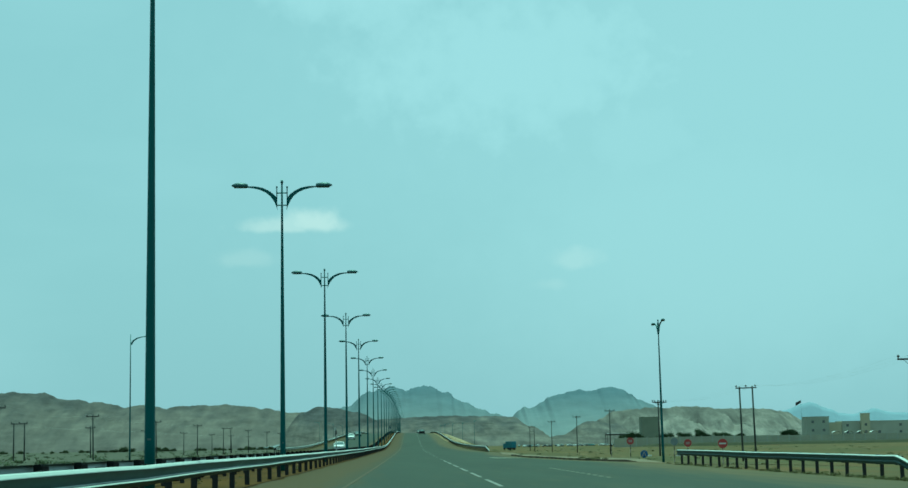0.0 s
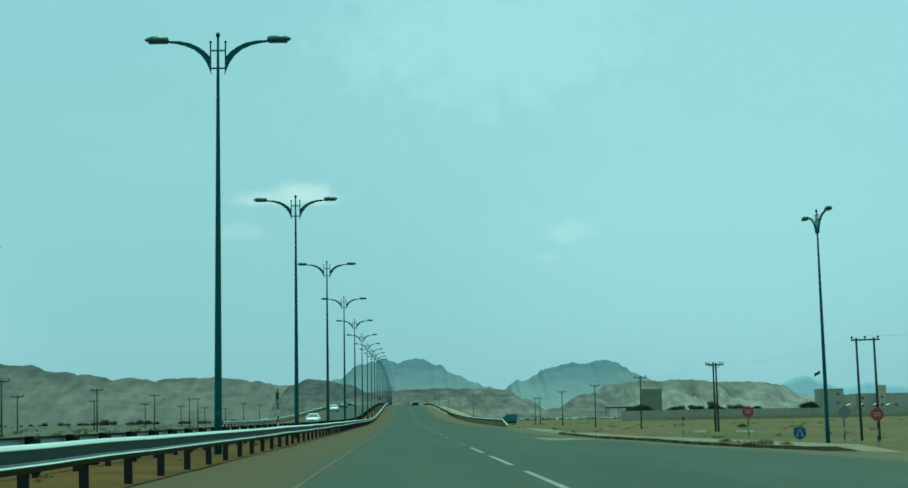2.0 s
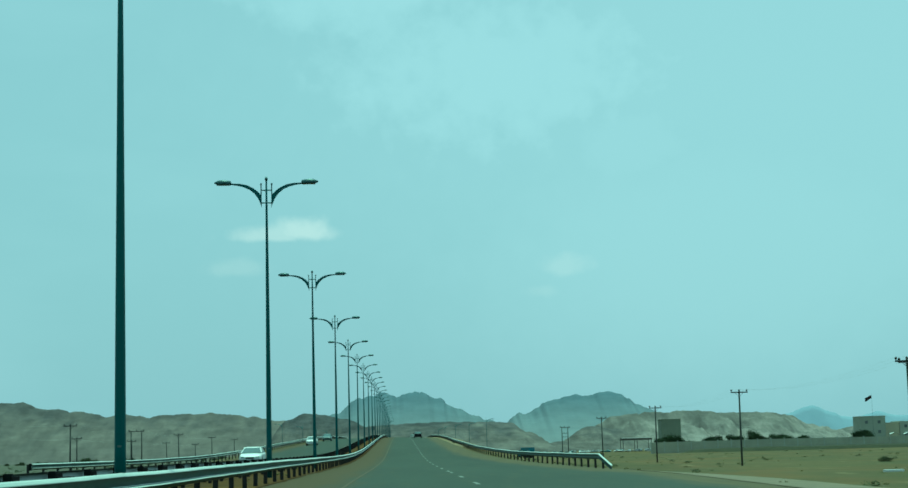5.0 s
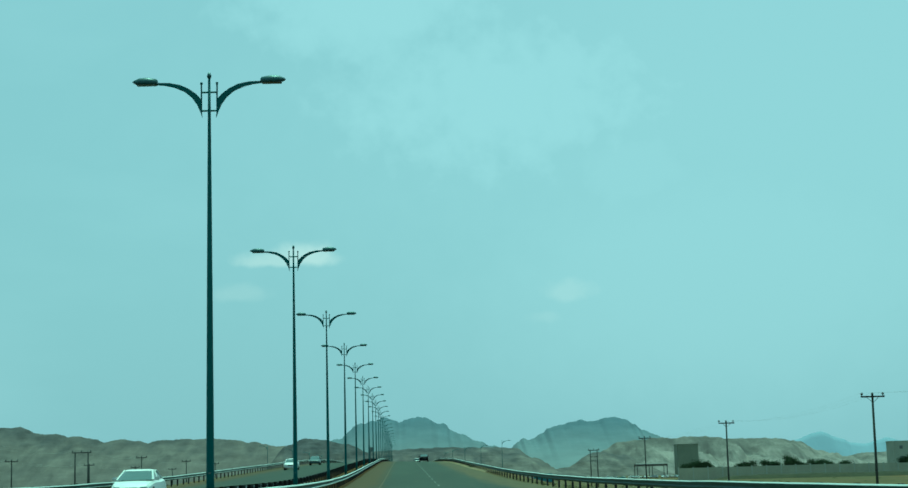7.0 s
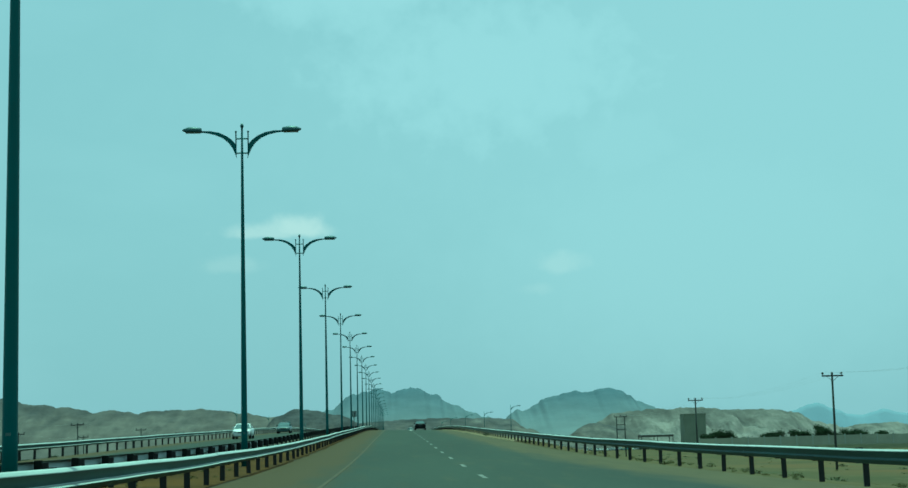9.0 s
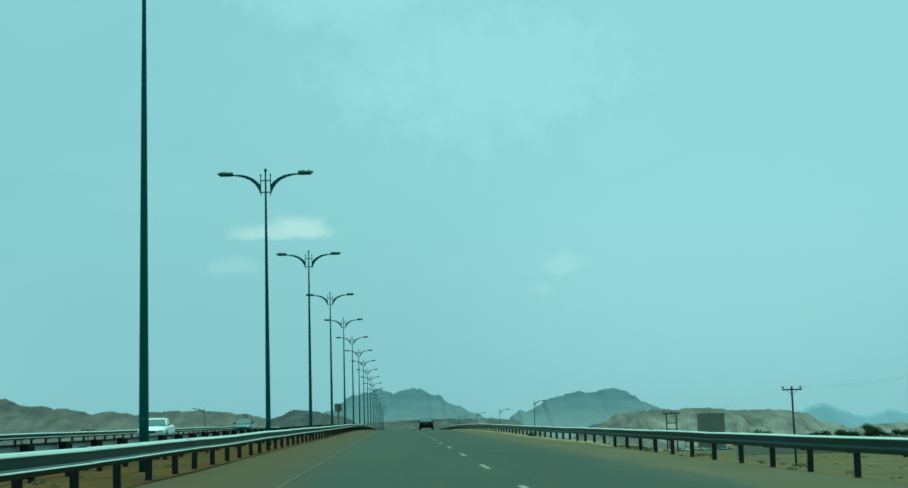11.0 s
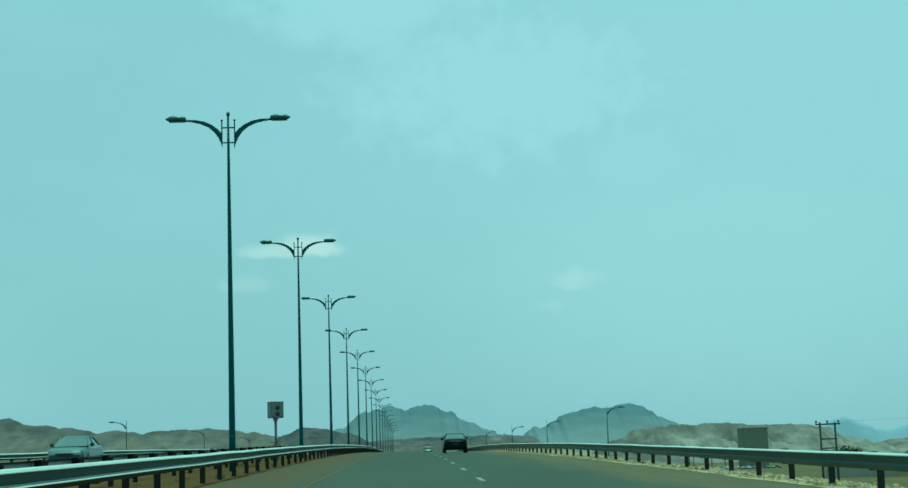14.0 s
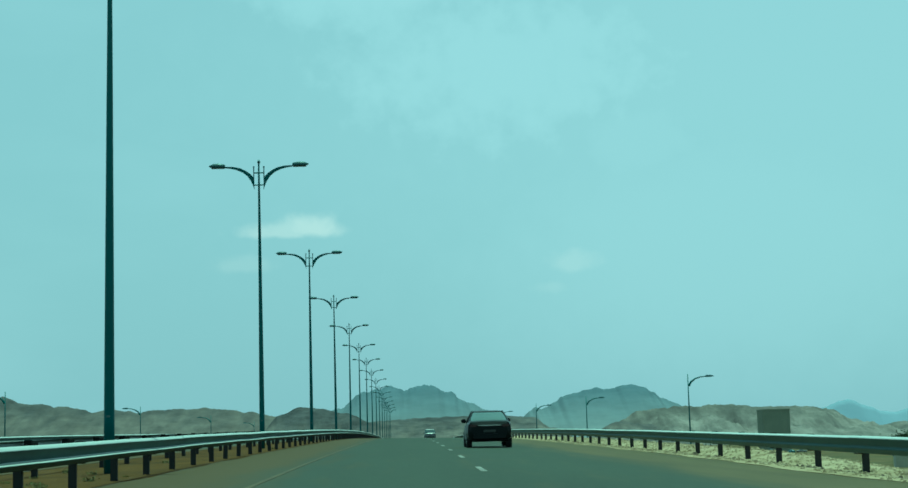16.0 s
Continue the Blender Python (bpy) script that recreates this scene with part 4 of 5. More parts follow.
def car(label, shape, paint, m):
    """A car that heads along +y. shape: sedan, estate or pickup."""
    ob = thing("car", m, label, "car", group="cars")
    tall = {"sedan": 1.0, "estate": 1.17, "pickup": 1.18}[shape]
    w = {"sedan": 0.89, "estate": 0.92, "pickup": 0.9}[shape]
    if shape == "sedan":
        body = [(-2.34, 0.8, 0.46, 0.86), (-2.24, 0.95, 0.3, 1.0), (-1.6, 1.0, 0.24, 1.05), (-0.6, 1.0, 0.22, 1.0), (0.9, 0.99, 0.22, 0.97), (1.5, 0.98, 0.24, 0.93), (2.1, 0.92, 0.27, 0.82), (2.34, 0.76, 0.36, 0.68)]
        cabin = [(-1.78, 1.25, 0.86, 1.0), (-1.5, 0.9, 0.78, 1.17), (-1.12, 0.45, 0.69, 1.35), (-0.98, 0.3, 0.66, 1.39)]
        roof = [(-1.02, 0.34, 0.67, 1.385), (-0.92, 0.24, 0.62, 1.43), (-0.6, 0.0, 0.45, 1.455)]
    elif shape == "estate":
        body = [(-2.3, 0.86, 0.5, 0.98), (-2.22, 0.97, 0.36, 1.06), (-1.5, 1.0, 0.3, 1.08), (0.8, 1.0, 0.3, 1.04), (1.5, 0.98, 0.32, 1.0), (2.1, 0.93, 0.36, 0.9), (2.3, 0.8, 0.42, 0.76)]
        cabin = [(-2.2, 1.15, 0.92, 1.05), (-2.12, 0.8, 0.87, 1.3), (-2.0, 0.45, 0.8, 1.55), (-1.95, 0.35, 0.78, 1.6)]
        roof = [(-2.0, 0.4, 0.79, 1.595), (-1.9, 0.28, 0.75, 1.66), (-1.5, 0.0, 0.6, 1.69)]
    else:
        body = [(-2.5, 0.93, 0.5, 0.98), (-2.4, 0.98, 0.42, 1.02), (-0.6, 1.0, 0.38, 1.04), (0.9, 1.0, 0.36, 1.05), (1.6, 0.98, 0.38, 1.02), (2.2, 0.94, 0.4, 0.92), (2.4, 0.82, 0.46, 0.78)]
        cabin = [(-0.75, 1.3, 0.92, 1.03), (-0.72, 1.0, 0.87, 1.28), (-0.66, 0.65, 0.8, 1.54), (-0.62, 0.55, 0.78, 1.6)]
        roof = [(-0.66, 0.6, 0.79, 1.595), (-0.58, 0.48, 0.74, 1.67), (-0.3, 0.2, 0.55, 1.7)]
    rings = []
    for y, k, lo, hi in body:
        h = w * k
        rings.append([(-h * 0.86, y, lo), (-h * 0.98, y, lo + 0.12), (-h, y, lo + 0.32 * (hi - lo) + 0.08), (-h * 0.97, y, hi - 0.1), (-h * 0.86, y, hi), (-h * 0.4, y, hi + 0.025), (h * 0.4, y, hi + 0.025), (h * 0.86, y, hi), (h * 0.97, y, hi - 0.1), (h, y, lo + 0.32 * (hi - lo) + 0.08), (h * 0.98, y, lo + 0.12), (h * 0.86, y, lo)])
    part("body", loft(bmesh.new(), rings), paint, ob, smooth=False)

    def slab(levels):
        out = []
        for y0, y1, k, z in levels:
            h = w * k
            out.append([(-h, y0 + 0.12, z), (-h * 0.8, y0, z), (h * 0.8, y0, z), (h, y0 + 0.12, z), (h, y1 - 0.2, z), (h * 0.75, y1, z), (-h * 0.75, y1, z), (-h, y1 - 0.2, z)])
        return loft(bmesh.new(), out)

    part("cabin_glass", slab(cabin), CAR_GLASS, ob, "dark tinted glass")
    part("roof", slab(roof), paint, ob)
    lo, hi = cabin[0], cabin[-1]
    for s in (-1, 1):
        for ya, yb in ((lo[0] + 0.12, hi[0] + 0.12), (lo[1] - 0.2, hi[1] - 0.2), (lo[0] * 0.45 + lo[1] * 0.55, hi[0] * 0.5 + hi[1] * 0.5)):
            part("pillar", tube(bmesh.new(), [(s * w * lo[2], ya, lo[3]), (s * w * hi[2] * 1.005, yb, hi[3] + 0.02)], [0.045, 0.04], 6), paint, ob)
        bm = bmesh.new()
        box(bm, min(s * w * 0.9, s * (w + 0.11)), lo[1] - 0.62, lo[3] - 0.02, max(s * w * 0.9, s * (w + 0.11)), lo[1] - 0.48, lo[3] + 0.14, 0.03)
        part("mirror", bm, TRIM if shape == "pickup" else paint, ob)
        y0, y1 = body[0][0], body[-1][0]
        bm = bmesh.new()
        box(bm, min(s * w * 0.56, s * w * 0.86), y0 - 0.02, 0.8 if shape == "sedan" else 0.84, max(s * w * 0.56, s * w * 0.86), y0 + 0.14, 0.91 if shape == "sedan" else 1.0, 0.02)
        part("tail_light", bm, TAIL_RED, ob, "dull red tail light")
        bm = bmesh.new()
        box(bm, min(s * w * 0.45, s * w * 0.8), y1 - 0.2, 0.6 * tall, max(s * w * 0.45, s * w * 0.8), y1 + 0.015, 0.73 * tall, 0.025)
        part("headlight", bm, CLEAR_LAMP, ob, "clear headlight")
        for y in (y0 + 0.85, y1 - 0.85):
            wheel = new("wheel")
            wheel.parent = ob
            wheel.matrix_basis = pose(s * (w - 0.11), y, 0.32 * tall)
            r = 0.32 * tall
            part("tyre", tube(bmesh.new(), [(-0.11, 0, 0), (-0.1, 0, 0), (0.1, 0, 0), (0.11, 0, 0)], [r - 0.04, r, r, r - 0.04], 18), TYRE, wheel, smooth=False)
            part("rim", tube(bmesh.new(), [(s * 0.09, 0, 0), (s * 0.118, 0, 0)], [r * 0.64, r * 0.58], 14), RIM, wheel)
            part("wheel_arch", tube(bmesh.new(), [(s * 0.04, 0, 0.03), (s * 0.095, 0, 0.03)], [r + 0.06, r + 0.06], 18), TRIM, wheel)
    for name, y, z0, z1, half, mat in (("rear_bumper", body[0][0] - 0.03, 0.36, 0.55, 0.72, TRIM if shape != "sedan" else paint), ("front_bumper", body[-1][0] - 0.05, 0.3, 0.5, 0.7, paint), ("grille", body[-1][0] - 0.06, 0.56 * tall, 0.68 * tall, 0.36, TRIM), ("number_plate", body[0][0] - 0.03, 0.6, 0.7, 0.24, PLATE), ("boot_strip", body[0][0] - 0.025, 0.85, 0.885, 0.5, CHROME)):
        bm = bmesh.new()
        box(bm, -w * half if half > 0.3 else -half, y - 0.02, z0, w * half if half > 0.3 else half, y + 0.1, z1, 0.015)
        part(name, bm, mat, ob)
    if shape == "pickup":
        bm = bmesh.new()
        box(bm, -w * 0.8, -2.3, 1.0, w * 0.8, -0.8, 1.075, 0.01)
        part("load_bed", bm, TRIM, ob)
    return ob


def on_road(x, y):
    return deck_z(max(x, -4.3), y) if x > -5 else deck_z(x, y)


def slope(y):
    return math.degrees(math.atan((road_z(y + 3) - road_z(y - 3)) / 6))


car("black saloon car in the outer lane", "sedan", PAINTS[0], pose(4.0, 470, on_road(4.0, 470), slope(470)))
car("pale silver estate car ahead in the outer lane", "estate", PAINTS[6], pose(4.2, 660, on_road(4.2, 660), slope(660)))
car("white car far along the highway", "sedan", PAINTS[1], pose(4.4, 860, on_road(4.4, 860), slope(860)))
for label, shape, k, x, y in (("white saloon car on the opposite carriageway", "sedan", 1, -11.4, 228), ("second white saloon car on the opposite carriageway", "sedan", 1, -14.5, 367), ("dark grey-green saloon car on the opposite carriageway", "sedan", 7, -14.6, 425)):
    car(label, shape, PAINTS[k], pose(x, y, on_road(x, y), -slope(y), 0, 180))


# ---- utility poles and wires ----
def insulator(bm, x, z):
    tube(bm, [(x, 0, z), (x, 0, z + 0.1), (x, 0, z + 0.12), (x, 0, z + 0.2), (x, 0, z + 0.3)], [0.03, 0.05, 0.11, 0.12, 0.05], 8)


def timber_pole(x, y, top, twin=False, thick=0.13, braced=False, legs=0.8):
    z = land_z(x, y)
    h = top - z
    kind = "twin-legged timber power pole with a crossarm" if twin else "timber power pole with a crossarm and insulators"
    ob = thing("power_pole", pose(x, y, z, random.gauss(0, 0.4), random.gauss(-0.6, 0.5), random.gauss(0, 4)), kind, "power pole", group="power poles")
    for s in (-legs, legs) if twin else (0,):
        part("pole", tube(bmesh.new(), [(s, 0, -0.3), (s, 0, h * 0.5), (s, 0, h)], [thick, thick * 0.88, thick * 0.74], 10), TIMBER, ob, smooth=True)
    half = legs + 0.5 if twin else 1.05
    bm = bmesh.new()
    box(bm, -half, -0.2, h - 0.28, half, -0.1, h - 0.14, 0.01)
    part("crossarm", bm, IRON, ob, "dark iron crossarm")
    for x_ in (-half + 0.12, 0.0, half - 0.12):
        bm = bmesh.new()
        insulator(bm, x_, h - 0.14)
        part("insulator", bm, IRON, ob)
    if twin and braced:
        for z_ in (h - 1.7, h - 2.6):
            bm = bmesh.new()
            box(bm, -legs - 0.1, -0.18, z_, legs + 0.1, -0.1, z_ + 0.12, 0.01)
            part("brace", bm, TIMBER, ob)
    elif not twin:
        for s in (-1, 1):
            part("strut", tube(bmesh.new(), [(0, -0.13, h - 0.75), (s * 0.55, -0.13, h - 0.25)], [0.02, 0.02], 6), IRON, ob)
    return (x, y, top + 0.15, half)


def wires(poles):
    for a, b in zip(poles, poles[1:]):
        for f in (-1, 0, 1):
            bm = bmesh.new()
            pts = []
            for k in range(13):
                u = k / 12
                pts.append((a[0] + (b[0] - a[0]) * u + f * (a[3] + (b[3] - a[3]) * u - 0.12), a[1] + (b[1] - a[1]) * u, a[2] + (b[2] - a[2]) * u - 4 * 0.9 * u * (1 - u)))
            tube(bm, pts, [0.003] * 13, 4)
            tagged(part("power_cable", bm, CABLE), "thin dark power cable strung between timber poles", "cable", group="power cables")


row = [timber_pole(41.5, 97, 7.6), timber_pole(42.0, 163.3, 7.6, True), timber_pole(42.0, 233.8, 7.75, False, 0.15), timber_pole(42.0, 300, 7.7), timber_pole(41.8, 364, 7.6), timber_pole(41.7, 433, 7.45), timber_pole(41.6, 506.5, 6.75, True, 0.13, True, 0.76)]
wires(row)
timber_pole(42.45, 234.1, 7.7, False, 0.14)
wires([timber_pole(-51.5 + (y - 229) * 0.005, y, 6.85, y == 412.5, 0.13, False, 1.0) for y in (170, 229, 292, 352.4, 412.5, 469.3, 530.3, 585)])
wires([timber_pole(-64.0, y, 5.9, y == 231, 0.13, False, 0.85) for y in (231, 290, 356.6, 422.9, 488, 545, 606)])


# ---- single lamps of the side roads ----
def single_lamp(x, y, top, side):
    z = land_z(x, y)
    h = top - z
    ob = thing("street_lamp", pose(x, y, z), "slim single-arm street lamp of the side road", "street lamp", group="side road lamps")
    part("pole", tube(bmesh.new(), [(0, 0, -0.2), (0, 0, 2.0), (0, 0, h * 0.7), (0, 0, h)], [0.085, 0.075, 0.052, 0.034], 10), POLE_PAINT, ob, smooth=True)
    arm = part("arm", tube(bmesh.new(), [(0.05 * side, 0, h - 0.95), (0.25 * side, 0, h - 0.62), (0.6 * side, 0, h - 0.38), (1.05 * side, 0, h - 0.25), (1.5 * side, 0, h - 0.22)], [0.09, 0.08, 0.06, 0.045, 0.035], 8), POLE_PAINT, ob)
    bm = bmesh.new()
    loft(bm, [[(side * (1.4 + u), yy, h - 0.2 + zz) for yy, zz in ((-wd, lo), (-wd * 0.6, hi), (wd * 0.6, hi), (wd, lo))] for u, wd, lo, hi in ((0, 0.08, -0.06, 0.05), (0.1, 0.14, -0.08, 0.09), (0.45, 0.14, -0.07, 0.08), (0.68, 0.04, -0.03, 0.01))])
    part("lamp_head", bm, HEAD_METAL, arm, "grey lamp head")
    return ob


single_lamp(-26.3, 118, 11.95, 1)
for x, y, z in ((23.1, 531.5, 9.9), (20.6, 582, 9.9), (17.6, 614, 10.05), (15.5, 660, 10.4), (14.5, 712, 10.5)):
    single_lamp(x, y, z, 1)
for x, y, z in ((-31.8, 536, 10.1), (-29.4, 587, 10.25), (-28.0, 640, 10.3), (-27.0, 695, 10.4)):
    single_lamp(x, y, z, -1)
# the lamp at the junction has the median lamps' build, turned along its own road
junction = copy_thing(first_lamp, pose(21.4, 101.1, -0.85, 0, -1.6, -85))
tagged(junction, "dark green twin-arm street lamp leaning at the junction", "street lamp", group="junction lamps")


# ---- signs ----
def striped_post(ob, height, r=0.035, white=FADED_WHITE):
    n = int(height / 0.3)
    for k in range(n):
        part("post_band", tube(bmesh.new(), [(0, 0, k * height / n - (0.2 if k == 0 else 0)), (0, 0, (k + 1) * height / n)], [r, r], 8), BLACK_PAINT if k % 2 else white, ob)


def disc(sides, radius, thick=0.012, turn=0.0):
    bm = bmesh.new()
    ring = [(radius * math.cos(turn + 2 * math.pi * k / sides), radius * math.sin(turn + 2 * math.pi * k / sides)) for k in range(sides)]
    return loft(bm, [[(x * s, y, z * s) for x, z in ring] for s, y in ((0.97, -thick), (1.0, -thick * 0.6), (1.0, thick))])


def road_sign(x, y, centre, radius, design, turn=0.0, label="", lean=0.0):
    z = land_z(x, y)
    ob = thing("road_sign", pose(x, y, z, 0, lean, turn), label, "road sign", group="road signs")
    h = centre - z
    striped_post(ob, max(h - radius * 0.2, 0.3), white=WHITE_PAINT if design == "median" else FADED_WHITE)
    face = part("sign_plate", disc({"octagon": 8, "triangle": 3}.get(design, 28), radius, turn={"octagon": math.pi / 8, "triangle": math.pi / 2}.get(design, 0)), {"octagon": RED_SIGN, "bar": RED_SIGN, "arrows": BLUE_SIGN, "back": SIGN_BACK, "median": SIGN_BACK, "triangle": IRON}[design], ob)
    face.matrix_basis = pose(0, -0.05, h)
    marks = []
    if design == "bar":
        marks = [(-0.72, -0.14, 0.72, 0.14)]
    elif design == "octagon":
        marks = [(-0.55, 0.06, 0.55, 0.26), (-0.5, -0.28, 0.5, -0.08)]
    for a, b, c, d in marks:
        bm = bmesh.new()
        box(bm, a * radius, -0.018, b * radius, c * radius, -0.01, d * radius)
        part("white_bar", bm, WHITE_PAINT if design == "bar" else FADED_WHITE, face)
    if design == "median":
        bm = bmesh.new()
        box(bm, -0.05, -0.02, -0.2, 0.05, 0.1, 0.12, 0.01)
        part("clamp", bm, BLACK_PAINT, face, "dark clamp on the post's top")
    if design == "arrows":
        for s in (-1, 1):
            bm = bmesh.new()
            tube(bm, [(s * 0.08 * radius, -0.02, 0.6 * radius), (s * 0.42 * radius, -0.02, -0.5 * radius)], [0.09 * radius, 0.13 * radius], 6)
            tube(bm, [(s * 0.36 * radius, -0.02, -0.3 * radius), (s * 0.52 * radius, -0.02, -0.75 * radius)], [0.25 * radius, 0.01], 6)
            part("white_arrow", bm, FADED_WHITE, face)
    return ob


road_sign(20.8, 116.7, 1.08, 0.35, "octagon", -8, "red octagonal stop sign on a black and white post")
road_sign(22.9, 97.6, 0.83, 0.33, "octagon", -20, "red octagonal stop sign on a short striped post")
road_sign(23.7, 87.1, 0.76, 0.36, "bar", -6, "round red no entry sign with a white bar")
road_sign(19.5, 99.2, -0.02, 0.31, "arrows", -10, "low round blue sign with two white arrows")
road_sign(22.5, 102.0, 0.96, 0.33, "back", 12, "bare back of a round sign on a striped post")
road_sign(24.3, 158.6, 0.6, 0.22, "triangle", 10, "dark back of a small triangular sign on a striped post")
road_sign(-6.05, 99.5, 2.24, 0.38, "median", -97, "grey round sign turned away on a black and white post", 1.5)

# ---- speed camera in the median ----
sc = thing("speed_camera", pose(-5.385, 424, road_z(424), 0, 0, 28), "grey roadside speed camera cabinet on a post", "speed camera")
part("post", tube(bmesh.new(), [(0, 0, -0.2), (0, 0, 1.6), (0, 0, 1.86), (0, 0, 1.98), (0, 0, 2.06), (0, 0, 2.08)], [0.062, 0.058, 0.062, 0.09, 0.14, 0.145], 14), BOX_GREY, sc, smooth=True)
bm = bmesh.new()
box(bm, -0.3, -0.24, 2.07, 0.3, 0.24, 2.79, 0.015)
cabinet = part("cabinet", bm, BOX_GREY, sc)
bm = bmesh.new()
box(bm, -0.312, -0.252, 2.79, 0.312, 0.252, 2.81, 0.005)
part("lid", bm, BOX_GREY, sc)
for z in (2.52, 2.25):
    part("lens", tube(bmesh.new(), [(0.0, -0.22, z), (0.0, -0.252, z)], [0.11, 0.105], 20), BLACK_PAINT, cabinet, "dark round lens")
for x in (-0.2, 0.2):
    bm = bmesh.new()
    box(bm, x - 0.07, -0.25, 2.11, x + 0.07, -0.235, 2.14)
    part("louvre", bm, TRIM, cabinet)
bm = bmesh.new()
box(bm, -0.306, -0.2, 2.1, -0.296, -0.185, 2.77)
part("door_edge", bm, TRIM, cabinet)


# ---- kerb at the junction ----
kerb = thing("kerb", Matrix.Identity(4), "kerb of black and yellow painted blocks, dusty at its end", "kerb")
kerb["kind"] = "structure"
meshes = []
for mat in (KERB_YELLOW, KERB_BLACK, CONCRETE, KERB_DUSTY, KERB_DULL):
    bm = bmesh.new()
    box(bm, -0.09, -0.27, -0.25, 0.09, 0.27, 0.13, 0.02)
    me = bpy.data.meshes.new("kerb_block")
    bm.to_mesh(me)
    bm.free()
    me.materials.append(mat)
    meshes.append(me)
y = 75.5
k = 0
while y < 121.5:
    x = right_edge(y) - 0.05
    mat = 2 if k < 3 else k % 2 if y > 103 else 3 + (k // 2) % 2
    shared("kerb_block", meshes[mat], kerb, pose(x + random.gauss(0, 0.008), y, deck_z(x, y) + random.gauss(0, 0.008), random.gauss(0, 0.6), 0, math.degrees(math.atan2(right_edge(y) - right_edge(y + 1), 1))))
    y += 0.56
    k += 1
bm = bmesh.new()
rows = []
for i in range(50):
    yy = 75.2 + 2.3 * max(i - 1, 0) - (0.02 if i == 0 else 0)
    a = right_edge(yy) + 0.05
    rise = 0.1 * (1 - ease((yy - 121) / 3))
    b = a + 0.3 + (3.2 + 2.6 * (1 - ease((yy - 80) / 30))) * ease((yy - 74) / 3) * (1 - ease((yy - 150) / 36))
    rows.append([(a, yy, deck_z(a, yy) + 0.012 + rise), ((a + b) / 2, yy, deck_z(a, yy) + 0.0 + 0.9 * rise), (b, yy, land_z(b, yy) - 0.03)])
rows[0] = [(p[0], p[1], p[2] - 0.5) for p in rows[0]]
vs = [[bm.verts.new(p) for p in r] for r in rows]
for a, b in zip(vs, vs[1:]):
    for j in range(2):
        bm.faces.new((a[j], a[j + 1], b[j + 1], b[j]))
tagged(part("pavement", bm, CONCRETE), "pale dusty paving behind the kerb", "pavement", kind="structure")
side = ribbon("side_road", lambda y: right_edge(y) - 0.3, lambda y: 60.0, 61, 74.5, 1.5, 0.02, SHOULDER, 0.3, lambda x, y: land_z(x, y), 40)
tagged(side, "dusty asphalt mouth of the side road", "road", kind="structure")


# ---- plants ----
def crown_mesh(name, n, size, mat, seed, flat=0.75, leaf=0.12, clumps_=16, spread=0.42):
    """Many small bent leaves in uneven clumps."""
    rng = random.Random(seed)
    clumps = [(rng.gauss(0, spread), rng.gauss(0, spread), abs(rng.gauss(0.45, 0.25)), rng.uniform(0.22, 0.42)) for _ in range(clumps_)]
    verts, faces = [], []
    for _ in range(n):
        cx, cy, cz, r = rng.choice(clumps)
        p = Vector((cx + rng.gauss(0, r * 0.6), cy + rng.gauss(0, r * 0.6), max(0.02, cz + rng.gauss(0, r * 0.5)) * flat)) * size
        q = Euler((rng.uniform(0, 6.3), rng.uniform(0, 6.3), rng.uniform(0, 6.3))).to_matrix()
        s = leaf * size * rng.uniform(0.6, 1.4)
        i = len(verts)
        verts += [tuple(p + q @ Vector(v)) for v in ((-s, 0, 0), (0, -s * 0.4, s * 0.12), (s, 0, 0), (0, s * 0.4, s * 0.12))]
        faces += [(i, i + 1, i + 2), (i, i + 2, i + 3)]
    me = bpy.data.meshes.new(name)
    me.from_pydata(verts, [], faces)
    me.materials.append(mat)
    return me


TREES = [crown_mesh("foliage", 13000, 1.0, LEAF, s, 0.8, leaf=0.045, clumps_=26, spread=0.27) for s in (23, 24, 25)]
WALL_TREES = [crown_mesh("foliage", 13000, 1.0, DARK_LEAF, s, 0.8, leaf=0.055, clumps_=30, spread=0.27) for s in (26, 27, 28)]
BUSHES = [crown_mesh("foliage", 2600, 1.0, LEAF, s, leaf=0.055) for s in (3, 4, 5)]
TUFTS = [crown_mesh("stalks", 120, 1.0, DRY, s, 0.6, 0.14) for s in (11, 12, 13)]
trunk_bm = bmesh.new()
tube(trunk_bm, [(0, 0, -0.2), (0.03, 0.02, 0.35), (0.1, 0.03, 0.75)], [0.07, 0.055, 0.03], 7)
tube(trunk_bm, [(0, 0, 0.2), (-0.15, 0.1, 0.6), (-0.28, 0.12, 0.85)], [0.045, 0.03, 0.015], 6)
tube(trunk_bm, [(0.02, 0, 0.3), (0.12, -0.18, 0.7), (0.2, -0.3, 0.95)], [0.04, 0.025, 0.012], 6)
me_trunk = bpy.data.meshes.new("trunk")
trunk_bm.to_mesh(me_trunk)
trunk_bm.free()
me_trunk.materials.append(BARK)


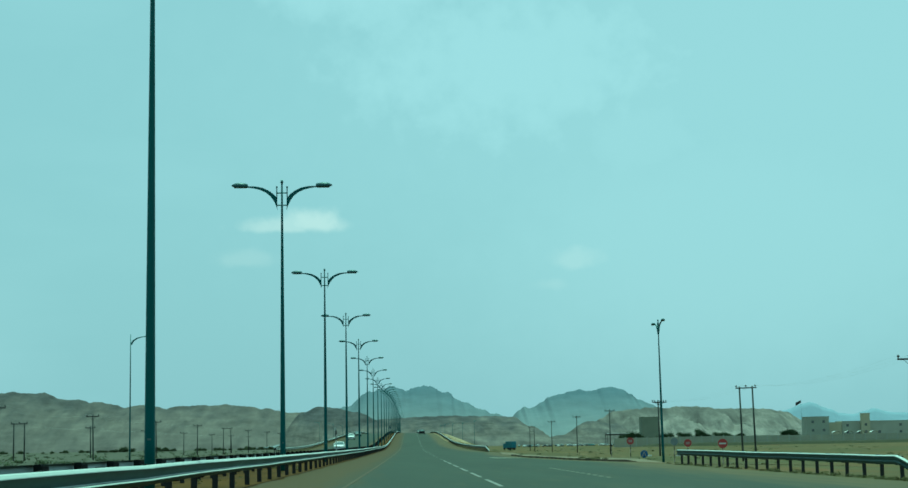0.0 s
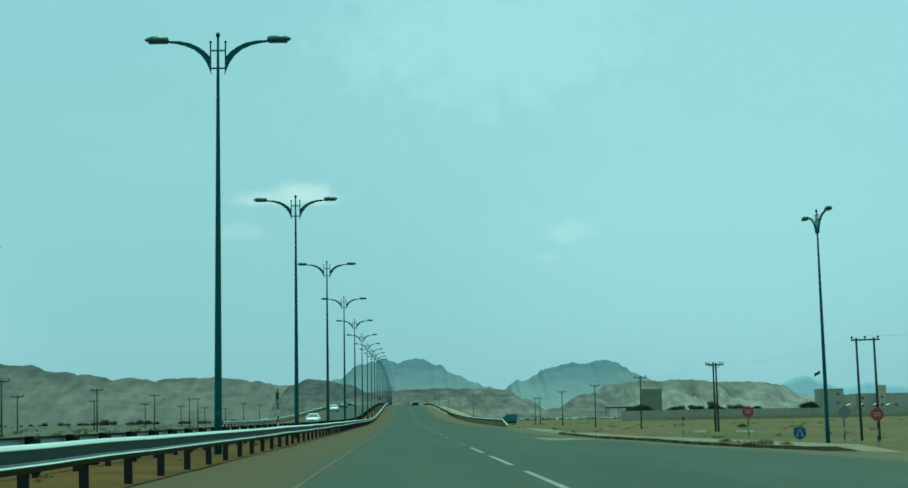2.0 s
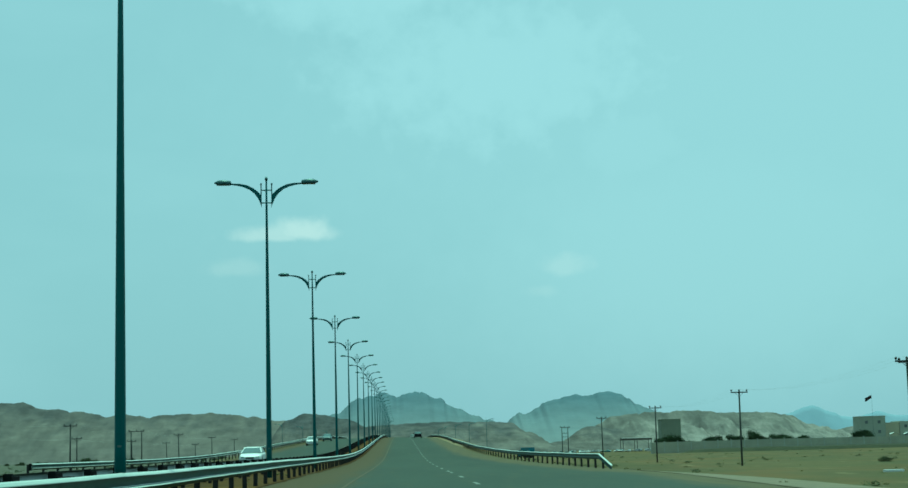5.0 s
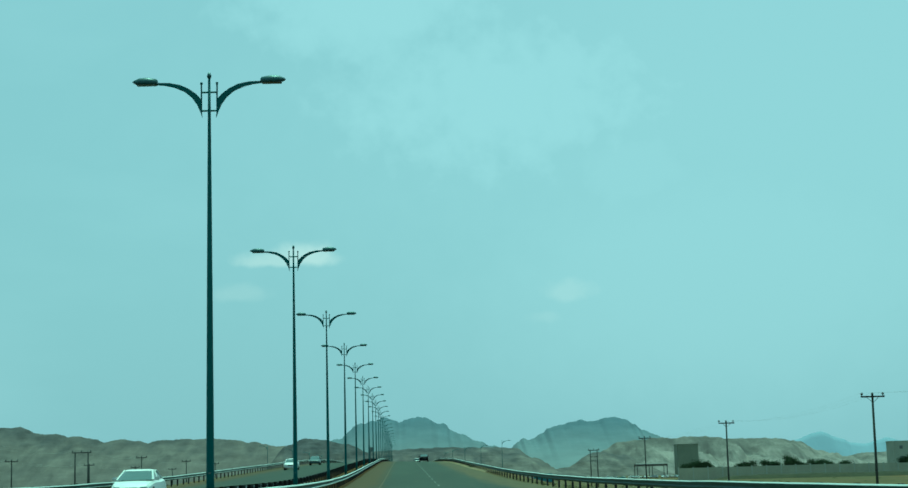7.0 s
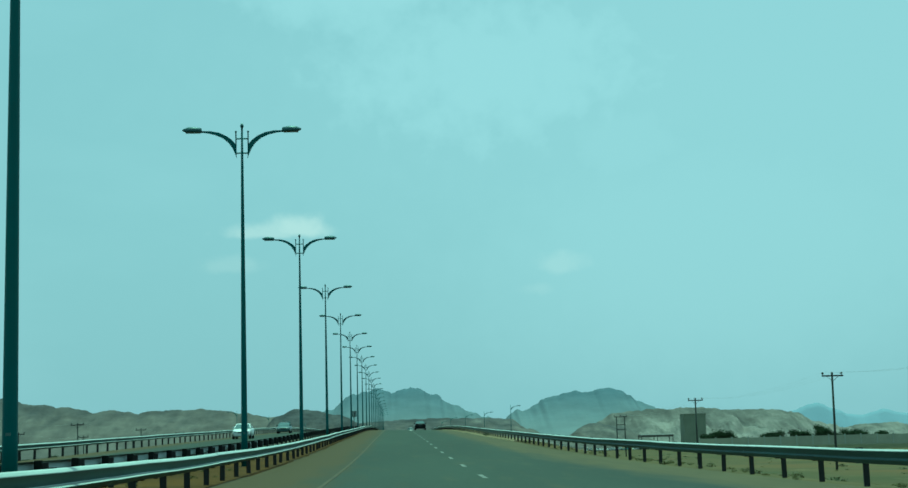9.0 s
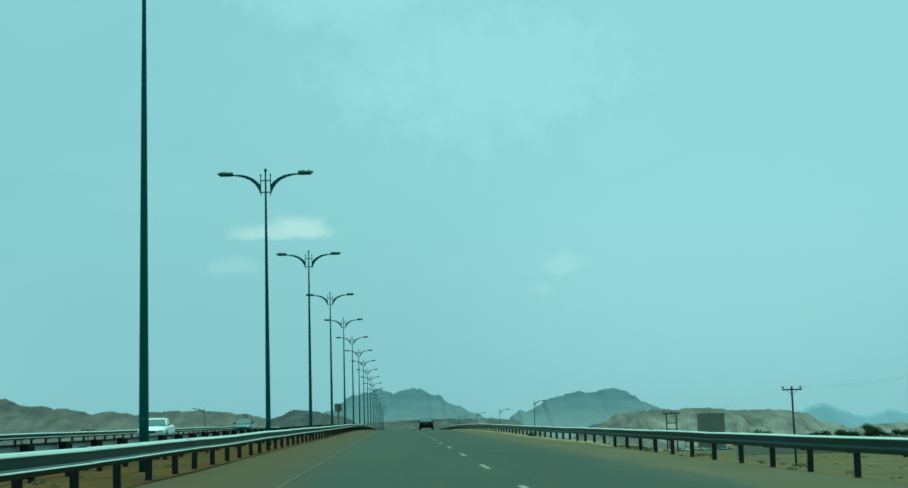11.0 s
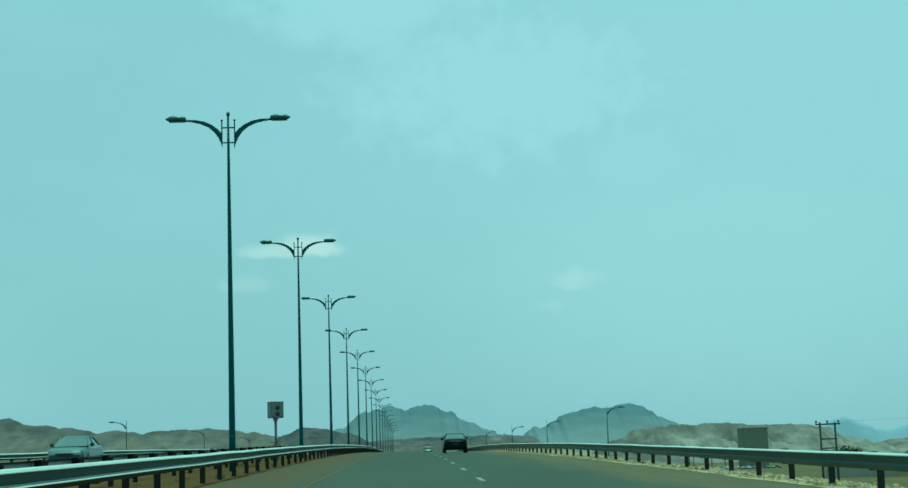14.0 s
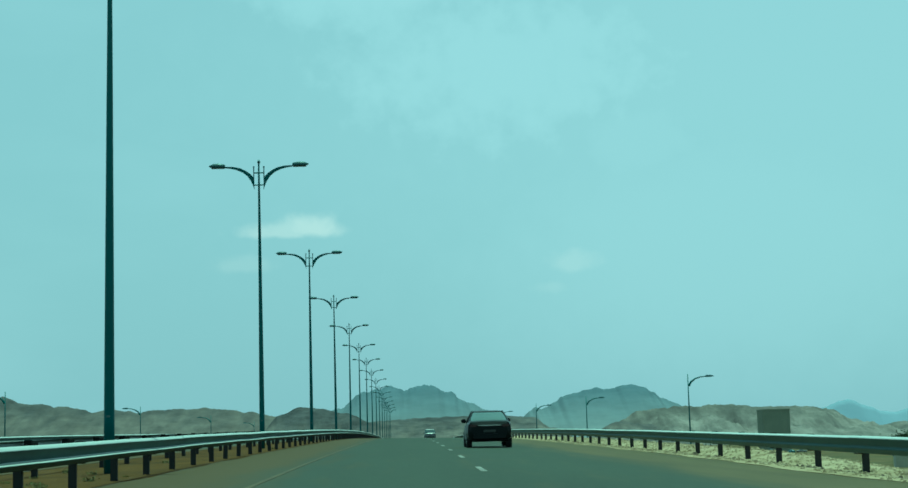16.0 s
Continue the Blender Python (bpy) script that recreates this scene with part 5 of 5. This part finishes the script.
def plant(x, y, size, tree, label, z=None, lift=0.45, crowns=None):
    ob = thing("tree" if tree else "bush", pose(x, y, land_z(x, y) if z is None else z, 0, 0, random.uniform(0, 360)), label, "tree" if tree else "bush", group="trees by the wall" if tree else "desert scrub")
    shared("trunk", me_trunk, ob, Matrix.Diagonal((size, size, size, 1)))
    shared("crown", random.choice(crowns or (TREES if tree else BUSHES)), ob, Matrix.Translation((0, 0, size * (lift if tree else 0.0))) @ Matrix.Diagonal((size * random.uniform(0.9, 1.15), size, size * random.uniform(0.8, 1.1), 1)))
    return ob


random.seed(7)
for x, s in ((116, 2.6), (123, 4.0), (126, 3.0), (133, 4.1), (141, 4.0), (144.5, 3.0), (151, 3.8), (154, 3.3), (160, 3.2), (167, 2.7), (183.5, 4.2), (187, 3.4), (214, 2.6), (246, 2.9), (262, 2.6)):
    plant(x, 735 + random.uniform(-3, 3), s, True, "low dark green tree behind the boundary wall", None, 0.85, WALL_TREES)
for x, s in ((106.9, 3.7), (109.2, 4.4), (111.6, 3.8)):
    plant(x, 752 + random.uniform(-1, 1), s, True, "broad dark green tree at the wall's end", None, 0.72, WALL_TREES)
plant(8.75, 368.6, 0.34, False, "single small green bush at the foot of the rail", deck_z(8.4, 368.6))
for x, y, size in ((-235, 1465, 4.5), (-267, 1470, 4.9)):
    plant(x, y, size, True, "round dusty green tree far out on the plain", None, 0.05)
    plant(x + 7, y + 4, size * 0.8, True, "round dusty green tree far out on the plain", None, 0.05)
for _ in range(34):
    y = 1470 + random.gauss(0, 14)
    plant(random.uniform(-325, -110), y, random.uniform(1.8, 3.6), True, "low dusty green tree far out on the plain", None, 0.0)
for _ in range(40):
    plant(random.uniform(-470, -110), 1490 + random.gauss(0, 10), random.uniform(1.6, 3.0), True, "low dusty green tree far out on the plain", None, 0.0)
for x, y, s in ((27, 108, 0.35), (14.5, 118, 0.2), (10.9, 122.6, 0.28), (52, 230, 0.8), (60, 300, 0.9)):
    plant(x, y, s, False, "small dusty green roadside bush")
tufts_v, tufts_f = [], []
for _ in range(11):
    # taller dry weeds along the kerb
    y = random.uniform(77, 84)
    x = right_edge(y) + random.uniform(0.15, 0.7)
    src = random.choice(TUFTS)
    m = Matrix.Translation((x, y, deck_z(x, y) + 0.08)) @ Matrix.Rotation(random.uniform(0, 6.3), 4, "Z") @ Matrix.Scale(random.uniform(0.15, 0.3), 4)
    i = len(tufts_v)
    tufts_v += [tuple(m @ v.co) for v in src.vertices]
    tufts_f += [tuple(i + q for q in p.vertices) for p in src.polygons]
for _ in range(70):
    # along the foot of the short rail
    y = random.uniform(15, 62)
    x = 15.7 + random.gauss(0, 0.35)
    src = random.choice(TUFTS)
    m = Matrix.Translation((x, y, land_z(x, y) - 0.01)) @ Matrix.Rotation(random.uniform(0, 6.3), 4, "Z") @ Matrix.Scale(random.uniform(0.1, 0.24), 4)
    i = len(tufts_v)
    tufts_v += [tuple(m @ v.co) for v in src.vertices]
    tufts_f += [tuple(i + q for q in p.vertices) for p in src.polygons]
for _ in range(330):
    y = random.uniform(60, 470)
    if y < 190:
        x = right_edge(y) + random.uniform(0.4, 9) if y > 76 else random.uniform(17, 30)
    else:
        x = right_rail_x(y) + abs(random.gauss(0.6, 1.5))
    src = random.choice(TUFTS)
    s, a = random.uniform(0.06, 0.2), random.uniform(0, 6.3)
    m = Matrix.Translation((x, y, land_z(x, y) - 0.01)) @ Matrix.Rotation(a, 4, "Z") @ Matrix.Scale(s, 4)
    i = len(tufts_v)
    tufts_v += [tuple(m @ v.co) for v in src.vertices]
    tufts_f += [tuple(i + q for q in p.vertices) for p in src.polygons]
for _ in range(150):
    # low scrub out on the plain, thicker in bands along the road
    y = random.uniform(80, 620)
    x = random.choice((26, 31, 38, 52, 64, 85)) + random.gauss(0, 3.5)
    src = random.choice(TUFTS)
    s, a = random.uniform(0.08, 0.24), random.uniform(0, 6.3)
    m = Matrix.Translation((x, y, land_z(x, y) - 0.02)) @ Matrix.Rotation(a, 4, "Z") @ Matrix.Scale(s, 4)
    i = len(tufts_v)
    tufts_v += [tuple(m @ v.co) for v in src.vertices]
    tufts_f += [tuple(i + q for q in p.vertices) for p in src.polygons]
SCRUB = [crown_mesh("scrub", 90, 1.0, LEAF, s, 0.7, 0.12) for s in (31, 32, 33)]
scrub_v, scrub_f = [], []
for k in range(430):
    # low dark scrub: thick over the plain to the west, thin to the east
    if k < 270:
        y = 110 + 900 * random.random() ** 1.4
        x, s = -24 - (0.08 * y + 16) * abs(random.gauss(0, 1.3)), random.uniform(0.25, 0.95)
    else:
        y = random.uniform(110, 640)
        x, s = random.choice((30, 44, 58, 72, 90, 130)) + random.gauss(0, 5), random.uniform(0.15, 0.6)
    src = random.choice(SCRUB)
    m = Matrix.Translation((x, y, land_z(x, y) - 0.03)) @ Matrix.Rotation(random.uniform(0, 6.3), 4, "Z") @ Matrix.Diagonal((1.5 * s, 1.5 * s, s, 1))
    i = len(scrub_v)
    scrub_v += [tuple(m @ v.co) for v in src.vertices]
    scrub_f += [tuple(i + q for q in p.vertices) for p in src.polygons]
me = bpy.data.meshes.new("scrub")
me.from_pydata(scrub_v, [], scrub_f)
me.materials.append(LEAF)
tagged(new("scrub", me), "low dusty green scrub dotted over the desert floor", "scrub", kind="stuff")
me = bpy.data.meshes.new("dry_grass")
me.from_pydata(tufts_v, [], tufts_f)
me.materials.append(DRY)
tagged(new("dry_grass", me), "dry straw-coloured grass tufts along the verge", "grass", kind="stuff")


def verge_z(x, y):
    """The rubble spills a little way onto the asphalt and is heaped behind the rail further on."""
    u = x - right_rail_x(y)
    heap = 0.24 * ease((y - 432) / 16) * ease((u - 0.1) / 1.2) * (1 - ease((u - 3.0) / 3.0))
    return deck_z(x, y) - 0.058 if x < right_edge(y) else land_z(x, y) + heap


verge = ribbon("verge", lambda y: right_edge(y) + 0.2 - 0.35 * ease((y - 334) / 22) + 0.3 * noise.noise((y * 0.35, 1.3, 0.2)), lambda y: right_edge(y) + 0.3 + 6.5 * ease((y - 330) / 22), 330, 540, 1.0, 0.07, GRAVEL, 0.3, verge_z, 24)
tagged(verge, "pale gravel strip on the embankment behind the rail", "verge", kind="structure")
# loose stones on the bank behind the rail
st_v, st_f = [], []
for _ in range(9000):
    y = 332 + 168 * random.random() ** 0.8
    x = right_rail_x(y) - 0.55 + abs(random.gauss(0, 2.2))
    s = random.uniform(0.012, 0.05) * (2.0 if random.random() < 0.04 else 1)
    z = verge_z(x, y) + 0.065
    i = len(st_v)
    a = random.uniform(0, 3.1)
    for u, v, w_ in ((-1, -0.7, 0), (1, -0.8, 0), (0.9, 0.8, 0), (-0.8, 0.9, 0), (-0.5, -0.3, 0.8), (0.5, -0.4, 0.9), (0.4, 0.5, 0.7)):
        st_v.append((x + s * (u * math.cos(a) - v * math.sin(a)), y + s * (u * math.sin(a) + v * math.cos(a)), z + s * w_))
    st_f += [(i, i + 1, i + 5, i + 4), (i + 1, i + 2, i + 6, i + 5), (i + 2, i + 3, i + 6), (i + 3, i, i + 4), (i + 3, i + 4, i + 6), (i + 4, i + 5, i + 6)]
me = bpy.data.meshes.new("rubble")
me.from_pydata(st_v, [], st_f)
me.materials.append(GRAVEL)
tagged(new("rubble", me), "pale loose stones on the embankment behind the rail", "rubble", kind="stuff")


# pebbles and dry tufts on the median strip
md_v, md_f = [], []
for _ in range(1300):
    x, y = random.uniform(-6.5, -4.2), random.uniform(-25, 470)
    s, z, i = random.uniform(0.006, 0.02) * (2.0 if random.random() < 0.03 else 1), road_z(y) - 0.021 * max(x, -4.3) - 0.012, len(md_v)
    md_v += [(x - s, y - s * 0.7, z), (x + s * 0.9, y - s, z), (x + s, y + s * 0.8, z), (x - s * 0.7, y + s, z), (x + s * 0.1, y, z + s * 1.1)]
    md_f += [(i, i + 1, i + 4), (i + 1, i + 2, i + 4), (i + 2, i + 3, i + 4), (i + 3, i, i + 4)]
me = bpy.data.meshes.new("pebbles")
me.from_pydata(md_v, [], md_f)
me.materials.append(PEBBLE)
tagged(new("pebbles", me), "small sandy pebbles scattered on the median", "pebbles", kind="stuff")
md_v, md_f = [], []
for _ in range(150):
    x, y = random.uniform(-6.3, -4.4), random.uniform(-25, 470)
    src = random.choice(TUFTS)
    m = Matrix.Translation((x, y, deck_z(x, y) - 0.02)) @ Matrix.Rotation(random.uniform(0, 6.3), 4, "Z") @ Matrix.Scale(random.uniform(0.06, 0.17), 4)
    i = len(md_v)
    md_v += [tuple(m @ v.co) for v in src.vertices]
    md_f += [tuple(i + q for q in p.vertices) for p in src.polygons]
me = bpy.data.meshes.new("median_grass")
me.from_pydata(md_v, [], md_f)
me.materials.append(DRY)
tagged(new("median_grass", me), "dry grass tufts on the median sand", "grass", kind="stuff")


# ---- buildings, wall and car yard on the plain ----
def block_house(name, label, x, y, w, d, h, wall, storeys, bays, turn=0.0, parapet=0.8, category="building"):
    z = plain_z(x, y) - 0.3
    ob = thing(name, pose(x, y, z, 0, 0, turn), label, category, group="buildings on the plain")
    bm = bmesh.new()
    box(bm, -w / 2, 0, 0, w / 2, d, h, 0.08)
    body = part("wall", bm, wall, ob)
    bm = bmesh.new()
    box(bm, -w / 2 - 0.15, -0.15, h, w / 2 + 0.15, 0.15, h + parapet, 0.04)
    box(bm, -w / 2 - 0.15, d - 0.15, h, w / 2 + 0.15, d + 0.15, h + parapet, 0.04)
    box(bm, -w / 2 - 0.15, 0.16, h, -w / 2 + 0.15, d - 0.16, h + parapet, 0.04)
    part("parapet", bm, wall, ob)
    for s in range(storeys):
        for b in range(bays):
            if random.random() < 0.15:
                continue
            cx = -w / 2 + (b + 0.5) * w / bays
            cz = (s + 0.5) * h / storeys
            bm = bmesh.new()
            box(bm, cx - 0.8, -0.1, cz - 0.85, cx + 0.8, 0.02, cz + 0.75)
            window = part("window", bm, WINDOW, body)
            bm = bmesh.new()
            box(bm, cx - 0.95, -0.22, cz - 1.0, cx + 0.95, 0.0, cz - 0.87)
            part("sill", bm, wall, body)
    return ob


block_house("apartment_building", "pale green-grey building of three storeys", 309, 985, 62, 16, 13.2, GREY_WALL, 3, 9, parapet=0.5)
block_house("apartment_building", "weathered grey building of three storeys", 260, 975, 14, 14, 16.0, DARK_WALL, 3, 2, parapet=0.6)
block_house("annexe", "low cream annexe between two buildings", 272.4, 984, 10, 12, 12.4, CREAM_WALL, 1, 0, parapet=0.5)
block_house("stair_tower", "cream stair tower on the building's roof line", 292.5, 982, 5.5, 2.9, 18.2, CREAM_WALL, 4, 1, parapet=0.4)
block_house("apartment_building", "cream rendered building of two storeys", 372, 1000, 50, 15, 11.0, CREAM_WALL, 2, 6)
block_house("storage_tower", "tall weathered olive storage building", 191, 1226, 14, 14, 21.6, OLIVE_WALL, 1, 0)
wall = thing("boundary_wall", Matrix.Identity(4), "long pale boundary wall with piers", "wall")
wall["kind"] = "structure"
for k in range(-1, 48):
    x0 = 102 + 5.2 * k
    z = plain_z(x0 + 2.6, 720)
    bm = bmesh.new()
    box(bm, x0 + 0.2, 719.9, z - 0.4, x0 + 5.0, 720.1, z + 4.4)
    part("panel", bm, PALE_WALL, wall)
    bm = bmesh.new()
    box(bm, x0 - 0.2, 719.75, z - 0.4, x0 + 0.2, 720.25, z + 4.75, 0.03)
    part("pier", bm, GREY_WALL, wall)

# a low bank of dark earth along the wall's foot
bm = bmesh.new()
xs_ = [100 + 4 * k for k in range(64)]
rows = [[(x, yy, plain_z(x, yy) - 0.4 + (hh + 0.4) * ease((x - 100) / 16) + 0.25 * noise.noise((x * 0.2, yy * 0.3, 1.7))) for x in xs_] for yy, hh in ((700, -0.4), (703, 0.7), (707, 1.4), (711, 1.4), (716, 0.6), (719, -0.4))]
vs = [[bm.verts.new(p) for p in r] for r in rows]
for a, b in zip(vs, vs[1:]):
    for k in range(len(a) - 1):
        bm.faces.new((a[k], a[k + 1], b[k + 1], b[k]))
tagged(part("earth_bank", bm, DARK_EARTH, smooth=True), "low bank of dark earth and scrub along the wall", "earth bank", kind="structure")


def canopy(x, y, w, d, h, label):
    z = plain_z(x, y)
    ob = thing("canopy", pose(x, y, z), label, "canopy", group="yard canopies")
    bm = bmesh.new()
    loft(bm, [[(-w / 2, yy, h + zz), (w / 2, yy, h + zz), (w / 2, yy, h + zz + 1.3), (-w / 2, yy, h + zz + 1.3)] for yy, zz in ((0, 0), (d / 2, 0.6), (d, 0))])
    part("roof", bm, ROOF_BROWN, ob)
    for u in (-0.48, 0, 0.48):
        for v in (0.2, d - 0.2):
            part("post", tube(bmesh.new(), [(u * w, v, -0.2), (u * w, v, h)], [0.22, 0.22], 8), IRON, ob)


for x in (268, 276, 284, 292):
    z = plain_z(x, 962)
    shade = thing("shade_awning", pose(x, 962, z), "white arched shade awning on slim posts", "awning", group="white awnings")
    arch = [(-2.6 + 5.2 * k / 8, 6.1 + 0.9 * math.sin(math.pi * k / 8)) for k in range(9)]
    bm = bmesh.new()
    loft(bm, [[(u, v, h) for u, h in arch] + [(u, v, h - 0.06) for u, h in reversed(arch)] for v in (0, 3.0)])
    part("cover", bm, WHITE_PAINT, shade)
    for u in (-2.5, 2.5):
        for v in (0.1, 2.9):
            part("post", tube(bmesh.new(), [(u, v, -0.2), (u, v, 6.1)], [0.05, 0.05], 6), IRON, shade)
canopy(168, 1235, 21, 14, 7.9, "dull brown sheet canopy on tall posts by the yard")
# a blue lorry at the yard's near end
lorry = thing("lorry", pose(43, 652, plain_z(43, 652), 0, 0, 30), "blue lorry with a high box body", "lorry")
for name, b, mat in (("cargo_box", (-1.2, -3.4, 0.95, 1.2, 1.6, 3.6), TRUCK_BLUE), ("cab", (-1.15, 1.75, 0.6, 1.15, 3.4, 2.7), TRUCK_BLUE), ("windscreen", (-1.0, 3.38, 1.6, 1.0, 3.44, 2.5), CAR_GLASS), ("chassis", (-0.5, -3.3, 0.55, 0.5, 3.2, 0.9), IRON)):
    bm = bmesh.new()
    box(bm, *b, bevel=0.05)
    part(name, bm, mat, lorry)
for s in (-1, 1):
    for y in (-2.4, -1.3, 2.6):
        part("wheel", tube(bmesh.new(), [(s * 0.85, y, 0.5), (s * 1.15, y, 0.5)], [0.5, 0.5], 14), TYRE, lorry)
random.seed(21)
masters = {}
for k in range(46):
    i = random.choice((1, 1, 2, 2, 4, 6, 0, 3, 3))
    shape = random.choice(("sedan", "estate", "pickup"))
    x = 84 + 104 * (k % 23) / 23 + random.uniform(-1.6, 1.6)
    y = (1120 if k < 23 else 1175) + random.uniform(-7, 7) + 0.3 * (x - 84)
    m = pose(x, y, land_z(x, y), 0, 0, random.choice((0, 180, 20, 90, 75)) + random.uniform(-12, 12))
    if (i, shape) in masters:
        copy_thing(masters[i, shape], m)
    else:
        masters[i, shape] = car(("black", "white", "silver", "teal", "sand-coloured", "maroon", "grey")[i] + " " + {"sedan": "saloon car", "estate": "estate car", "pickup": "pickup truck"}[shape] + " parked in the dusty yard", shape, PAINTS[i], m)
        masters[i, shape]["group"] = "cars parked in the yard"

# ---- flag on a tall mast ----
fl = thing("flagpole", pose(198.4, 768.3, plain_z(198.4, 768.3)), "tall slim flagpole with a dark flag flying", "flagpole")
part("mast", tube(bmesh.new(), [(0, 0, -0.3), (0, 0, 12), (0, 0, 22)], [0.07, 0.05, 0.025], 8), HEAD_METAL, fl)
bm = bmesh.new()
g = [[bm.verts.new((-0.05 - 2.7 * i / 8, 0.35 * math.sin(i * 0.9) * i / 8, 21.8 - 1.35 * j / 4 - 0.16 * i * (1 + 0.05 * j))) for j in range(5)] for i in range(16)]
for i in range(8):
    for j in range(4):
        bm.faces.new((g[i][j], g[i + 1][j], g[i + 1][j + 1], g[i][j + 1]))
bmesh.ops.solidify(bm, geom=bm.faces[:], thickness=0.02)
part("flag", bm, CLOTH, fl, "dark flag cloth")

# ---- small things by the junction ----
for x, y, w, h, label in ((23.0, 96.6, 0.95, 0.4, "weathered concrete block beside the signs"), (39.4, 231, 1.6, 0.16, "white-painted stone kerb piece by the power pole"), (45.6, 232, 2.6, 0.16, "white-painted kerb piece by the power pole"), (24.6, 99.5, 0.6, 0.3, "low concrete stump by the verge"), (10.25, 122.3, 0.28, 0.2, "broken concrete lump at the kerb's end")):
    bm = bmesh.new()
    z = land_z(x, y)
    box(bm, -w / 2, -0.3, -0.15, w / 2, 0.3, h, 0.05)
    ob = part("concrete_block", bm, WHITE_PAINT if "white" in label else CONCRETE)
    ob.matrix_world = pose(x, y, z, 0, 0, random.uniform(-15, 15))
    tagged(ob, label, "concrete block", group="concrete blocks")
